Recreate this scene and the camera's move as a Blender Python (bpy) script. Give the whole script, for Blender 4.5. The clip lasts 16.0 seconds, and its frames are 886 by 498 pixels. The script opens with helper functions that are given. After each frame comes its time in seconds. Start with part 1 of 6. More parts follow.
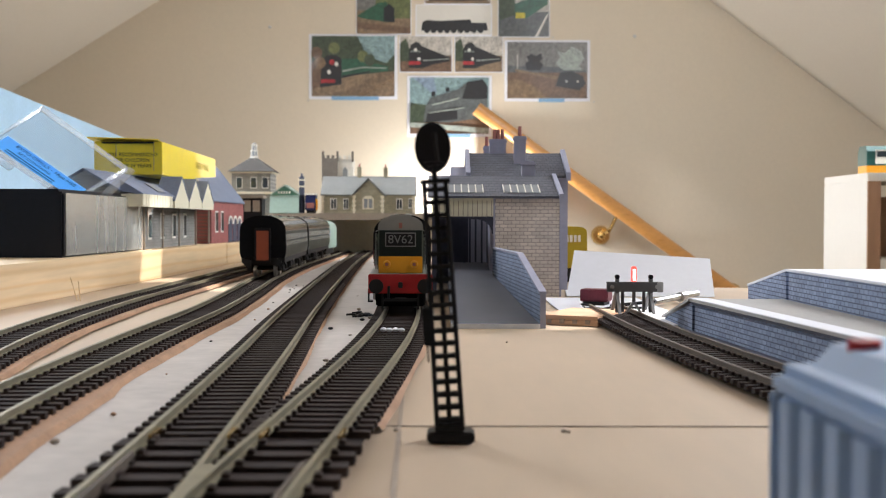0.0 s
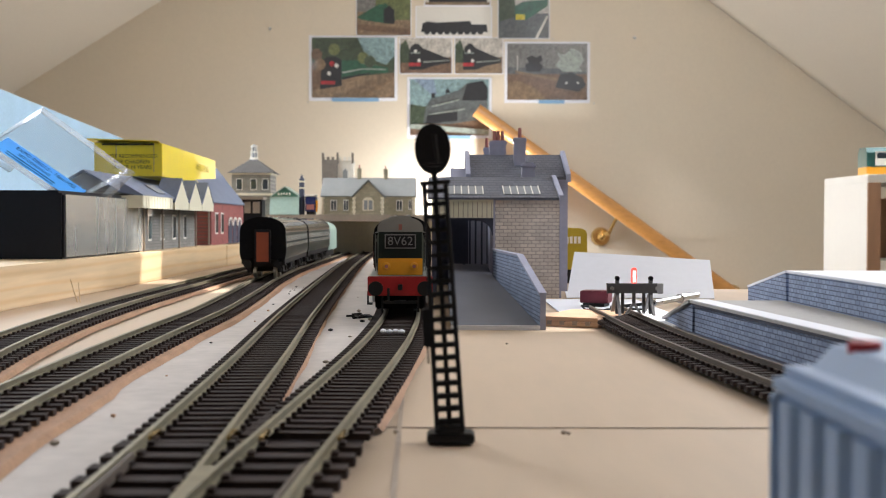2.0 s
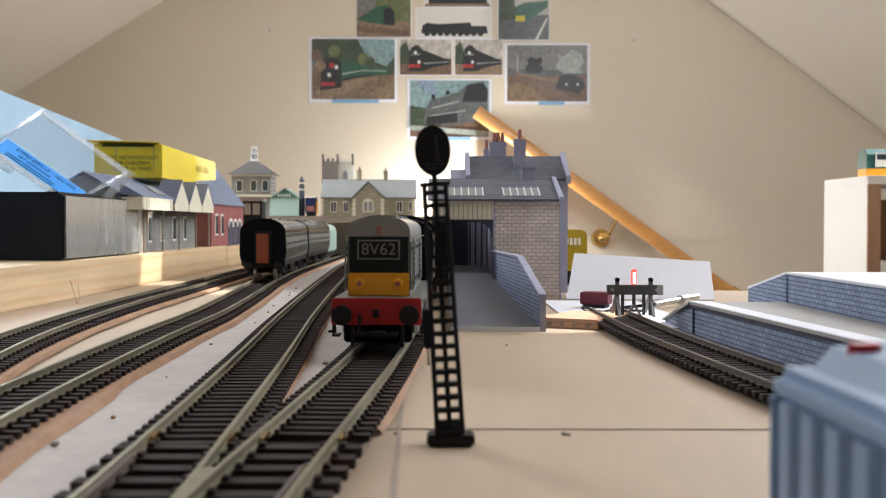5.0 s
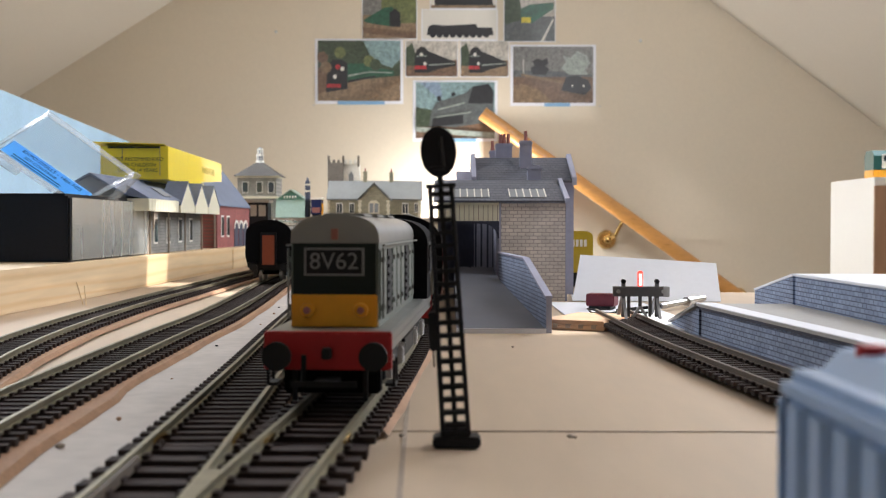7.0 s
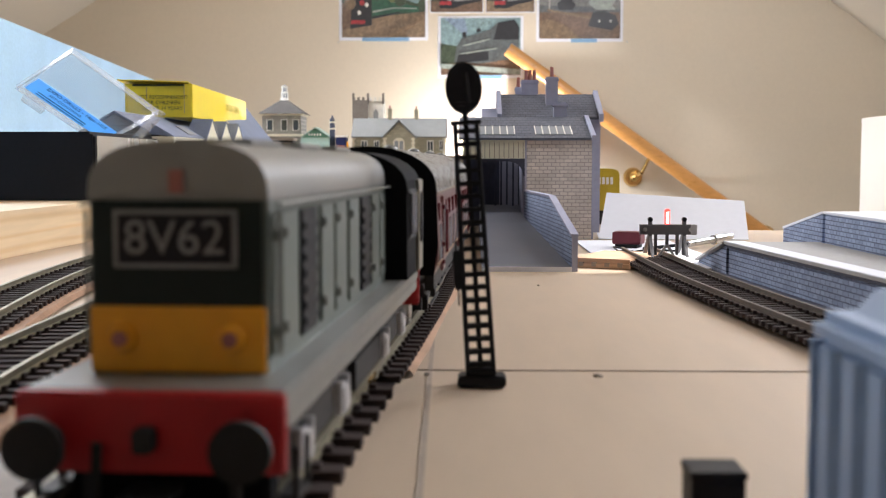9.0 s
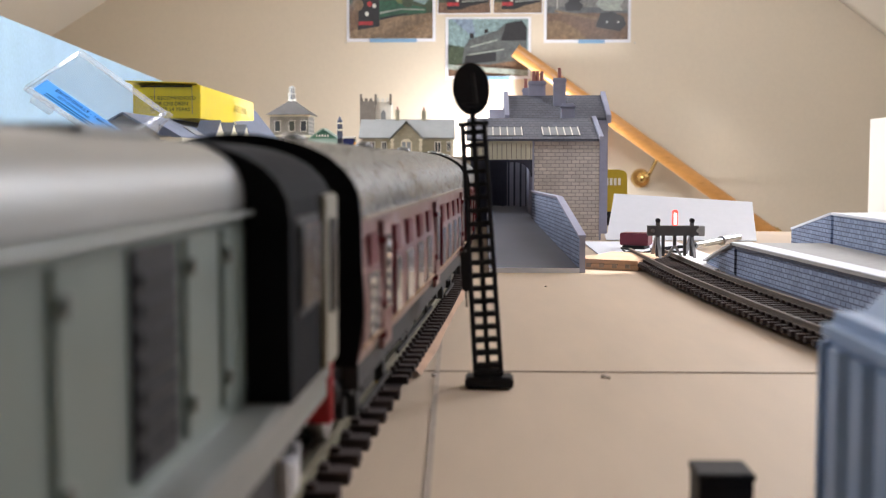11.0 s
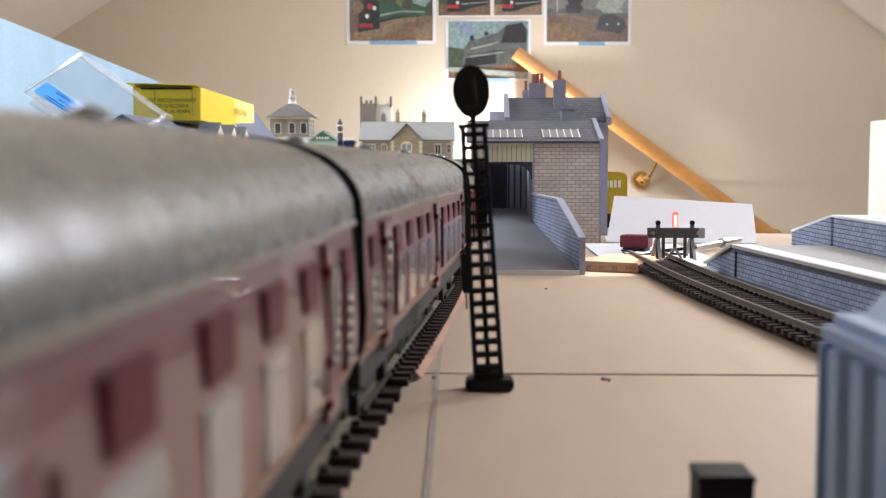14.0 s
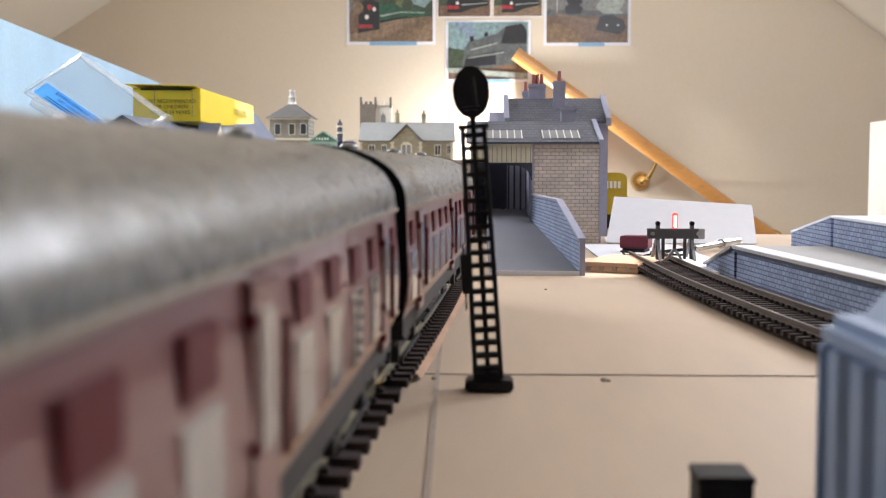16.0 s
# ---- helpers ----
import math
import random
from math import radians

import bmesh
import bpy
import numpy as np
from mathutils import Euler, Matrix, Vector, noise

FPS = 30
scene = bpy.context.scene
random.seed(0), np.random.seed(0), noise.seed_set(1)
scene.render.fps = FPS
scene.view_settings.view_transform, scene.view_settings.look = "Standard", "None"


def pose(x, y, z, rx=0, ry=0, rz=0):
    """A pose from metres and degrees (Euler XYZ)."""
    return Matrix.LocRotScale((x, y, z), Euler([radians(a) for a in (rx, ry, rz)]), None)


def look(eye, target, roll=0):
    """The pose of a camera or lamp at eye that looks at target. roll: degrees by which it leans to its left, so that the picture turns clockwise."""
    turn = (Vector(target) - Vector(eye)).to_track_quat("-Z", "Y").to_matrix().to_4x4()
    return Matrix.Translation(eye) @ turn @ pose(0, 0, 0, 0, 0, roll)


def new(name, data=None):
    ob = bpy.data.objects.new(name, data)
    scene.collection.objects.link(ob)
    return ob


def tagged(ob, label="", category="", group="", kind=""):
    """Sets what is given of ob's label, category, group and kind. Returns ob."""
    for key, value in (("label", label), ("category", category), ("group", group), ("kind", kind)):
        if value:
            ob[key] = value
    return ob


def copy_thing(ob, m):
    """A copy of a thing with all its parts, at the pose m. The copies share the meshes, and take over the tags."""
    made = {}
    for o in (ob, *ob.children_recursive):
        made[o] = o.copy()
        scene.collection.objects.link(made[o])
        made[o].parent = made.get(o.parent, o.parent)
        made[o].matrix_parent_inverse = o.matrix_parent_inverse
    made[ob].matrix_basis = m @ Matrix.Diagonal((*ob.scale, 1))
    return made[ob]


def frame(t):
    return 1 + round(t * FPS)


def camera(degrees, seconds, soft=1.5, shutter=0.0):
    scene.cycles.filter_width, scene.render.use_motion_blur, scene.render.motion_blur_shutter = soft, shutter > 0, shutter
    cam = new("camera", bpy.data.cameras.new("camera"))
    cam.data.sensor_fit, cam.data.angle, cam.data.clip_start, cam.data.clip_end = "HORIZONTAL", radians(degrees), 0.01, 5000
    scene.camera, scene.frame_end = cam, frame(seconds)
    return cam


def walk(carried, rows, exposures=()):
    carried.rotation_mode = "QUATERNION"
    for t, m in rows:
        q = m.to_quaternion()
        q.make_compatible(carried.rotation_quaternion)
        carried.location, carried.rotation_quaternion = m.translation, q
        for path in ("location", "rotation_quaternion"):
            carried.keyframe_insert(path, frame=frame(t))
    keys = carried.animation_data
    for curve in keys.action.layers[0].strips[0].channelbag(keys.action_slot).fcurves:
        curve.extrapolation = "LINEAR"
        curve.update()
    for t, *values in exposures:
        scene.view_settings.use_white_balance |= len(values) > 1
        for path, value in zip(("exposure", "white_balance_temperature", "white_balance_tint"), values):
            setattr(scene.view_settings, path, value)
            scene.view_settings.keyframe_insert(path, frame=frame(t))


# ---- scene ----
# A model railway on a loft baseboard. World z = 0 is the top of the baseboard.
# one camera on the board, which only turns
cam = camera(42.3, 16.0, soft=1.1)
cam.data.dof.use_dof = True
cam.data.dof.focus_distance = 0.62
cam.data.dof.aperture_fstop = 34.0
EYE = (0.0, 0.0, 0.054)
# seconds, yaw, pitch, roll
TURNS = [
    (0.0, 0.0, -1.385, -0.1), (0.5, 0.0, -1.35, -0.1), (1.0, 0.0, -1.35, -0.1), (1.5, -0.03, -1.47, -0.1),
    (2.0, 0.0, -1.31, -0.1), (2.5, 0.0, -1.29, -0.1), (3.0, 0.0, -1.25, -0.1), (3.5, 0.0, -1.25, -0.1),
    (4.0, 0.0, -1.25, -0.1), (5.2, 0.0, -1.235, -0.1), (6.5, 0.0, -1.22, -0.1), (7.0, 0.29, -1.16, -0.1), (7.5, 0.82, -1.12, -0.1),
    (8.0, 1.31, -1.17, 0.0), (8.3, 1.46, -1.40, 0.0), (8.5, 1.50, -1.95, 0.0), (8.6, 1.52, -2.35, 0.0), (8.7, 1.53, -3.0, 0.0),
    (8.85, 1.54, -4.05, 0.0), (9.0, 1.55, -4.27, 0.0), (9.2, 1.72, -4.14, 0.0), (10.2, 1.88, -4.2, 0.0),
    (11.3, 1.93, -4.22, 0.0), (12.0, 1.93, -4.19, 0.0), (12.5, 1.93, -4.07, 0.0), (13.0, 1.93, -3.99, 0.0),
    (13.5, 1.93, -3.99, 0.0), (14.0, 1.93, -4.11, 0.0), (14.5, 1.92, -3.93, 0.0), (15.0, 1.91, -4.02, 0.0),
    (15.5, 1.92, -4.02, 0.0), (16.0, 1.92, -4.07, 0.0)]
def creep(t):
    """How far the camera has slid forward while it was tipped down."""
    u = min(1.0, max(0.0, (t - 6.3) / 2.6))
    return 0.0038 * u * u * (3 - 2 * u)


walk(cam, [(t, pose(EYE[0], EYE[1] + creep(t), EYE[2], 90 + pitch, roll, yaw)) for t, yaw, pitch, roll in TURNS],
     exposures=[(0.0, 0.33, 6300, 12), (7.5, 0.30, 6300, 12), (9.5, 0.52, 6300, 15), (16.0, 0.54, 6300, 15)])

# ---- light ----
world = bpy.data.worlds.new("sky")
scene.world = world
world.use_nodes = True
SUN_AZ, SUN_EL = 62.0, 47.0     # from +y towards +x; height
sky = world.node_tree.nodes.new("ShaderNodeTexSky")
sky.sky_type, sky.sun_disc = "NISHITA", False
sky.sun_elevation, sky.sun_rotation = radians(SUN_EL), radians(SUN_AZ)
world.node_tree.links.new(sky.outputs[0], world.node_tree.nodes["Background"].inputs[0])
world.node_tree.nodes["Background"].inputs[1].default_value = 0.1
SUN_WAY = Vector((math.sin(radians(SUN_AZ)) * math.cos(radians(SUN_EL)), math.cos(radians(SUN_AZ)) * math.cos(radians(SUN_EL)), math.sin(radians(SUN_EL))))
sun = new("sun", bpy.data.lights.new("sun", "SUN"))
sun.data.energy, sun.data.angle, sun.data.color = 5.0, radians(0.5), (1.0, 0.95, 0.86)
sun.matrix_basis = look(SUN_WAY * 8, (0, 0, 0))


def daylight_lamp(name, place, aim, sx, sy, watts, colour):
    """An unseen area lamp that stands in for daylight; no opening is cut for it."""
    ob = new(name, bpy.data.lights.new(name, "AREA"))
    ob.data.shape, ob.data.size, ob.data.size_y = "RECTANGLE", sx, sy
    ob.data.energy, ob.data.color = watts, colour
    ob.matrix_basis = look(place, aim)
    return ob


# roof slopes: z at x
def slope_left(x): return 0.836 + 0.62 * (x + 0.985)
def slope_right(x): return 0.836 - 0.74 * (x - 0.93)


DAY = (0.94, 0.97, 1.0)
# unseen area lamps added just below the closed slopes, in place of rooflights
daylight_lamp("slope_lamp_east_far", (0.66, 2.7, slope_right(0.66) - 0.05), (0.42, 3.15, 0.2), 0.6, 0.95, 10.5, DAY)
daylight_lamp("slope_lamp_west", (-0.80, 1.7, slope_left(-0.80) - 0.05), (0.30, 1.80, 0.10), 0.55, 0.9, 28, DAY)
daylight_lamp("slope_lamp_east_middle", (0.95, 1.62, slope_right(0.95) - 0.05), (0.05, 1.1, 0.0), 0.5, 0.8, 24, DAY)
daylight_lamp("slope_lamp_east_near", (0.70, 0.47, slope_right(0.70) - 0.05), (0.05, 0.6, 0.0), 0.5, 0.5, 4.6, DAY)
# the lamp on the stairs, close to the gable wall
stair_lamp = new("stair_lamp_light", bpy.data.lights.new("stair_lamp_light", "POINT"))
stair_lamp.data.energy, stair_lamp.data.color, stair_lamp.data.shadow_soft_size = 13.0, (1.0, 0.97, 0.91), 0.016
stair_lamp.matrix_basis = pose(0.06, 3.895, 0.05)


# ---- materials ----
def mat(name, colour, rough=0.6, metal=0.0, vary=0.12, grain=300.0, bump=0.15, big=12.0, coat=0.0, emit=0.0, rand=0.0, alpha=1.0, streak=None, spec=0.5):
    """A surface with stains, grain, fine relief and, with rand, a tone of its own for every object."""
    m = bpy.data.materials.new(name)
    m.use_nodes = True
    nt = m.node_tree
    b = nt.nodes["Principled BSDF"]
    n, l = nt.nodes.new, nt.links.new
    tc = n("ShaderNodeTexCoord")
    src = tc.outputs["Object"]
    if streak:
        mp = n("ShaderNodeMapping")
        mp.inputs["Scale"].default_value = streak
        l(src, mp.inputs[0])
        src = mp.outputs[0]
    fine, coarse = n("ShaderNodeTexNoise"), n("ShaderNodeTexNoise")
    fine.inputs["Scale"].default_value, coarse.inputs["Scale"].default_value = grain, big
    fine.inputs["Detail"].default_value, coarse.inputs["Detail"].default_value = 4, 3
    l(src, fine.inputs[0]), l(src, coarse.inputs[0])
    add = n("ShaderNodeMath")
    add.operation = "ADD"
    l(fine.outputs[0], add.inputs[0]), l(coarse.outputs[0], add.inputs[1])
    last = add.outputs[0]
    if rand:
        info, mul, ad2 = n("ShaderNodeObjectInfo"), n("ShaderNodeMath"), n("ShaderNodeMath")
        mul.operation, ad2.operation = "MULTIPLY_ADD", "ADD"
        l(info.outputs["Random"], mul.inputs[0])
        mul.inputs[1].default_value, mul.inputs[2].default_value = rand, -rand / 2
        l(mul.outputs[0], ad2.inputs[0]), l(last, ad2.inputs[1])
        last = ad2.outputs[0]
    ramp = n("ShaderNodeMapRange")
    ramp.inputs[1].default_value, ramp.inputs[2].default_value = 0.6, 1.4
    l(last, ramp.inputs[0])
    mix = n("ShaderNodeMix")
    mix.data_type = "RGBA"
    mix.inputs[6].default_value = (*[c * (1 - vary) for c in colour], 1)
    mix.inputs[7].default_value = (*[min(1, c * (1 + vary)) for c in colour], 1)
    l(ramp.outputs[0], mix.inputs[0]), l(mix.outputs[2], b.inputs["Base Color"])
    r = n("ShaderNodeMapRange")
    r.inputs[3].default_value, r.inputs[4].default_value = max(0.02, rough - 0.08), min(1, rough + 0.08)
    l(fine.outputs[0], r.inputs[0]), l(r.outputs[0], b.inputs["Roughness"])
    b.inputs["Metallic"].default_value, b.inputs["Coat Weight"].default_value = metal, coat
    if bump:
        bp = n("ShaderNodeBump")
        bp.inputs["Strength"].default_value, bp.inputs["Distance"].default_value = bump, 0.0004
        l(fine.outputs[0], bp.inputs["Height"]), l(bp.outputs[0], b.inputs["Normal"])
    if emit:
        b.inputs["Emission Color"].default_value, b.inputs["Emission Strength"].default_value = (*colour, 1), emit
    b.inputs["Alpha"].default_value, b.inputs["Specular IOR Level"].default_value = alpha, spec
    return m


def brick_mat(name, c1, c2, mortar, w, h, mort, turn=False, rough=0.75):
    """Printed brick or stone paper: courses of real model size. turn: courses on faces that run along y."""
    m = mat(name, c1, rough, 0, 0.1, 500, 0.1)
    nt = m.node_tree
    n, l = nt.nodes.new, nt.links.new
    tc, sep, com, br = n("ShaderNodeTexCoord"), n("ShaderNodeSeparateXYZ"), n("ShaderNodeCombineXYZ"), n("ShaderNodeTexBrick")
    l(tc.outputs["Object"], sep.inputs[0])
    l(sep.outputs[1 if turn else 0], com.inputs[0]), l(sep.outputs[2], com.inputs[1])
    l(com.outputs[0], br.inputs[0])
    br.inputs["Color1"].default_value, br.inputs["Color2"].default_value = (*c1, 1), (*c2, 1)
    br.inputs["Mortar"].default_value = (*mortar, 1)
    br.inputs["Scale"].default_value, br.inputs["Mortar Size"].default_value = 1, mort
    br.inputs["Brick Width"].default_value, br.inputs["Row Height"].default_value = w, h
    br.inputs["Mortar Smooth"].default_value = 0.2
    mix = n("ShaderNodeMix")
    mix.data_type, mix.blend_type = "RGBA", "MULTIPLY"
    no = n("ShaderNodeTexNoise")
    no.inputs["Scale"].default_value = 60
    rg = n("ShaderNodeMapRange")
    rg.inputs[3].default_value, rg.inputs[4].default_value = 0.7, 1.2
    l(tc.outputs["Object"], no.inputs[0]), l(no.outputs[0], rg.inputs[0])
    mix.inputs[0].default_value = 1
    l(br.outputs[0], mix.inputs[6]), l(rg.outputs[0], mix.inputs[7])
    b = nt.nodes["Principled BSDF"]
    l(mix.outputs[2], b.inputs["Base Color"])
    bp = [x for x in nt.nodes if x.bl_idname == "ShaderNodeBump"][0]
    l(br.outputs[1], bp.inputs["Height"])
    bp.invert, bp.inputs["Strength"].default_value, bp.inputs["Distance"].default_value = True, 0.4, 0.0003
    return m


def glass_mat(name, colour=(0.95, 0.97, 1.0), rough=0.05):
    m = bpy.data.materials.new(name)
    m.use_nodes = True
    b = m.node_tree.nodes["Principled BSDF"]
    b.inputs["Base Color"].default_value = (*colour, 1)
    b.inputs["Transmission Weight"].default_value, b.inputs["Roughness"].default_value, b.inputs["IOR"].default_value = 1.0, rough, 1.3
    return m


WALL = mat("cream_wall_paint", (0.68, 0.60, 0.475), 0.85, 0, 0.035, 90, 0.3, 1.5)
CEIL = mat("white_ceiling_paint", (0.76, 0.71, 0.625), 0.85, 0, 0.03, 90, 0.2, 1.5)
FLOORM = mat("loft_floor", (0.30, 0.22, 0.15), 0.7, 0, 0.2, 60, 0.2, 3)
PLY = mat("plywood", (0.515, 0.395, 0.28), 0.62, 0, 0.09, 120, 0.1, 14, streak=(1, 0.18, 1))
WHITEPLY = mat("whitened_plywood", (0.50, 0.455, 0.42), 0.7, 0, 0.16, 150, 0.1, 20)
PINE = mat("pine", (0.72, 0.55, 0.34), 0.55, 0, 0.16, 220, 0.2, 26, streak=(1, 0.07, 1.0))
def grain_lines(m, tint):
    """Growth rings along a planed board."""
    nt = m.node_tree
    n, l = nt.nodes.new, nt.links.new
    tc, mp, wv, mx, b = n("ShaderNodeTexCoord"), n("ShaderNodeMapping"), n("ShaderNodeTexWave"), n("ShaderNodeMix"), nt.nodes["Principled BSDF"]
    mp.inputs["Scale"].default_value = (1.0, 0.045, 1.0)
    wv.bands_direction = "Z"
    wv.inputs["Scale"].default_value, wv.inputs["Distortion"].default_value, wv.inputs["Detail"].default_value, wv.inputs["Detail Scale"].default_value = 34, 11.0, 2.0, 0.8
    l(tc.outputs["Object"], mp.inputs[0]), l(mp.outputs[0], wv.inputs[0])
    mx.data_type, mx.blend_type = "RGBA", "MULTIPLY"
    old = b.inputs["Base Color"].links[0].from_socket
    pw = n("ShaderNodeMath")
    pw.operation = "POWER"
    pw.inputs[1].default_value = 3.0
    l(wv.outputs[1], pw.inputs[0]), l(pw.outputs[0], mx.inputs[0])
    l(old, mx.inputs[6])
    mx.inputs[7].default_value = (*tint, 1)
    l(mx.outputs[2], b.inputs["Base Color"])


grain_lines(PINE, (0.93, 0.84, 0.72))
PENCIL = mat("pencil", (0.36, 0.29, 0.23), 0.8, 0, 0.4, 900, 0)
CORK = mat("cork", (0.40, 0.235, 0.14), 0.85, 0, 0.25, 700, 0.6, 60)
SLEEPER = mat("sleeper_plastic", (0.046, 0.033, 0.030), 0.8, 0, 0.3, 500, 0.3, 60, rand=0.3, spec=0.12)
RAIL = mat("nickel_silver_rail", (0.235, 0.21, 0.145), 0.52, 0.7, 0.35, 250, 0.3, 30)
RAILDULL = mat("weathered_rail", (0.10, 0.075, 0.055), 0.7, 0.2, 0.3, 250, 0.2, 30)
UNDERLAY = mat("dark_sheet", (0.028, 0.021, 0.021), 0.9, 0, 0.3, 400, 0.3, spec=0.1)
BLACK = mat("black_plastic", (0.008, 0.008, 0.012), 0.35, 0, 0.25, 300, 0.1, spec=0.25)
SATIN = mat("satin_black", (0.010, 0.010, 0.012), 0.5, 0, 0.3, 400, 0.2, spec=0.2)
BOX_SHEEN = mat("pale_sheen_plastic", (0.78, 0.79, 0.77), 0.26, 0.75, 0.12, 60, 0.5, 14, streak=(1, 1, 0.08))
STEEL = mat("steel", (0.55, 0.55, 0.54), 0.3, 1.0, 0.15, 300, 0.1)
BRASS = mat("brass", (0.72, 0.50, 0.20), 0.22, 1.0, 0.12, 150, 0.1)
RAILWOOD = mat("varnished_pine", (0.62, 0.30, 0.09), 0.3, 0, 0.16, 160, 0.1, 12, coat=0.5, streak=(0.2, 1, 1))
YELLOWBOX = mat("yellow_card", (0.85, 0.66, 0.015), 0.45, 0, 0.06, 200, 0.1, 20, coat=0.2)
INK = mat("printing_ink", (0.05, 0.04, 0.02), 0.7, 0, 0.2, 600, 0)
INKFAINT = mat("faint_ink", (0.45, 0.36, 0.03), 0.7, 0, 0.2, 600, 0)
SKYBLUE = mat("sky_blue_board", (0.36, 0.56, 0.76), 0.8, 0, 0.12, 200, 0.2, 9)
LABELBLUE = mat("blue_label", (0.40, 0.66, 0.90), 0.4, 0, 0.06, 300, 0)
def translucent(m, amount, colour):
    """Thin printed film lets light through."""
    nt = m.node_tree
    t, mx, o, bs = nt.nodes.new("ShaderNodeBsdfTranslucent"), nt.nodes.new("ShaderNodeMixShader"), nt.nodes["Material Output"], nt.nodes["Principled BSDF"]
    t.inputs[0].default_value, mx.inputs[0].default_value = (*colour, 1), amount
    nt.links.new(bs.outputs[0], mx.inputs[1]), nt.links.new(t.outputs[0], mx.inputs[2]), nt.links.new(mx.outputs[0], o.inputs[0])


translucent(LABELBLUE, 0.65, (0.36, 0.68, 1.0))
NAVY = mat("navy_ink", (0.005, 0.015, 0.10), 0.5, 0, 0.1, 300, 0)
CLEAR = glass_mat("clear_plastic")
CLEAREDGE = mat("clear_plastic_edge", (0.80, 0.84, 0.87), 0.12, 0, 0.1, 300, 0, alpha=0.26)
CLEARTHIN = mat("clear_plastic_sheet", (0.80, 0.86, 0.92), 0.08, 0, 0.1, 60, 0, alpha=0.16)
PAPER = mat("white_paper", (0.78, 0.79, 0.84), 0.75, 0, 0.03, 200, 0.15, 10)
REDLAMP = mat("red_lamp", (0.9, 0.06, 0.04), 0.3, 0, 0.1, 300, 0, emit=1.5)
WHITELAMP = mat("white_lamp", (1.0, 0.95, 0.9), 0.3, 0, 0.05, 300, 0, emit=1.6)
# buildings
# front stone lightened in colour for the light it lacks; side copy stays darker
STONEBRICK_LIT = brick_mat("printed_stone_courses_lit", (0.70, 0.625, 0.56), (0.57, 0.51, 0.46), (0.36, 0.32, 0.30), 0.0058, 0.0026, 0.0003)
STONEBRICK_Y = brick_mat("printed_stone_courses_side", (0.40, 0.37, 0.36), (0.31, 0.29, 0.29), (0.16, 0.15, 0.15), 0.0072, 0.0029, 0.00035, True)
BLUEBRICK = brick_mat("printed_blue_brick", (0.30, 0.37, 0.52), (0.21, 0.27, 0.40), (0.09, 0.11, 0.18), 0.0048, 0.0021, 0.00028)
BLUEBRICK_Y = brick_mat("printed_blue_brick_side", (0.30, 0.37, 0.52), (0.21, 0.27, 0.40), (0.09, 0.11, 0.18), 0.0048, 0.0021, 0.00028, True)
SLATE = brick_mat("printed_slate", (0.115, 0.12, 0.15), (0.09, 0.095, 0.118), (0.05, 0.05, 0.065), 0.004, 0.0021, 0.0002)
SLATE_Y = brick_mat("printed_slate_side", (0.155, 0.16, 0.19), (0.12, 0.125, 0.15), (0.07, 0.07, 0.085), 0.004, 0.0021, 0.0002, True)
BLUECARD = mat("blue_grey_card", (0.32, 0.33, 0.43), 0.7, 0, 0.1, 300, 0.15, 30)
GREYTOP = mat("grey_and_shaded_card", (0.42, 0.41, 0.40), 0.75, 0, 0.12, 300, 0.1, 20)
RAMPTOP = mat("printed_paving", (0.135, 0.145, 0.185), 0.6, 0, 0.12, 300, 0.1, 30)
DARKCARD = mat("dark_planks_and_shade", (0.05, 0.056, 0.09), 0.6, 0, 0.25, 200, 0.2, 40)
CREAMCARD = mat("cream_valance", (0.70, 0.66, 0.50), 0.7, 0, 0.05, 300, 0.1)
GREYSTONE = brick_mat("grey_stone_print", (0.30, 0.29, 0.27), (0.22, 0.215, 0.20), (0.15, 0.145, 0.14), 0.006, 0.003, 0.0003, True)
REDBRICK = brick_mat("red_brick_print", (0.36, 0.10, 0.09), (0.28, 0.075, 0.07), (0.22, 0.10, 0.09), 0.005, 0.002, 0.0002, True)
STONEGREEN = brick_mat("ochre_stone_print", (0.40, 0.36, 0.25), (0.32, 0.29, 0.20), (0.27, 0.25, 0.19), 0.007, 0.0035, 0.0003)
PALESTONE = mat("pale_dressed_stone", (0.66, 0.60, 0.46), 0.75, 0, 0.1, 300, 0.2)
DARKROOF = mat("dark_lead_roof", (0.085, 0.08, 0.075), 0.7, 0, 0.15, 400, 0.3, 60, spec=0.2)
HOUSESTONE = brick_mat("grey_house_stone", (0.33, 0.31, 0.27), (0.25, 0.235, 0.21), (0.18, 0.17, 0.155), 0.006, 0.003, 0.0003)
GREYROOF = mat("grey_slate_roof", (0.20, 0.205, 0.20), 0.6, 0, 0.12, 400, 0.3, 60)
BLUEROOF = mat("blue_slate_roof", (0.15, 0.18, 0.26), 0.55, 0, 0.15, 400, 0.3, 60)
GLAZING = mat("grey_glazing", (0.22, 0.235, 0.25), 0.5, 0, 0.15, 200, 0)
DARKGLAZE = mat("dark_glazing", (0.04, 0.05, 0.06), 0.1, 0, 0.2, 200, 0)
GREENPAINT = mat("green_shed", (0.10, 0.24, 0.17), 0.55, 0, 0.15, 300, 0.2)
PALEGREEN = mat("pale_green_roof", (0.27, 0.37, 0.31), 0.6, 0, 0.12, 300, 0.2)
TERRACOTTA = mat("terracotta", (0.36, 0.14, 0.12), 0.7, 0, 0.15, 400, 0.2)
TOWER_SHADED = mat("shaded_tower_stone", (0.16, 0.135, 0.11), 0.8, 0, 0.25, 400, 0.3, 80)
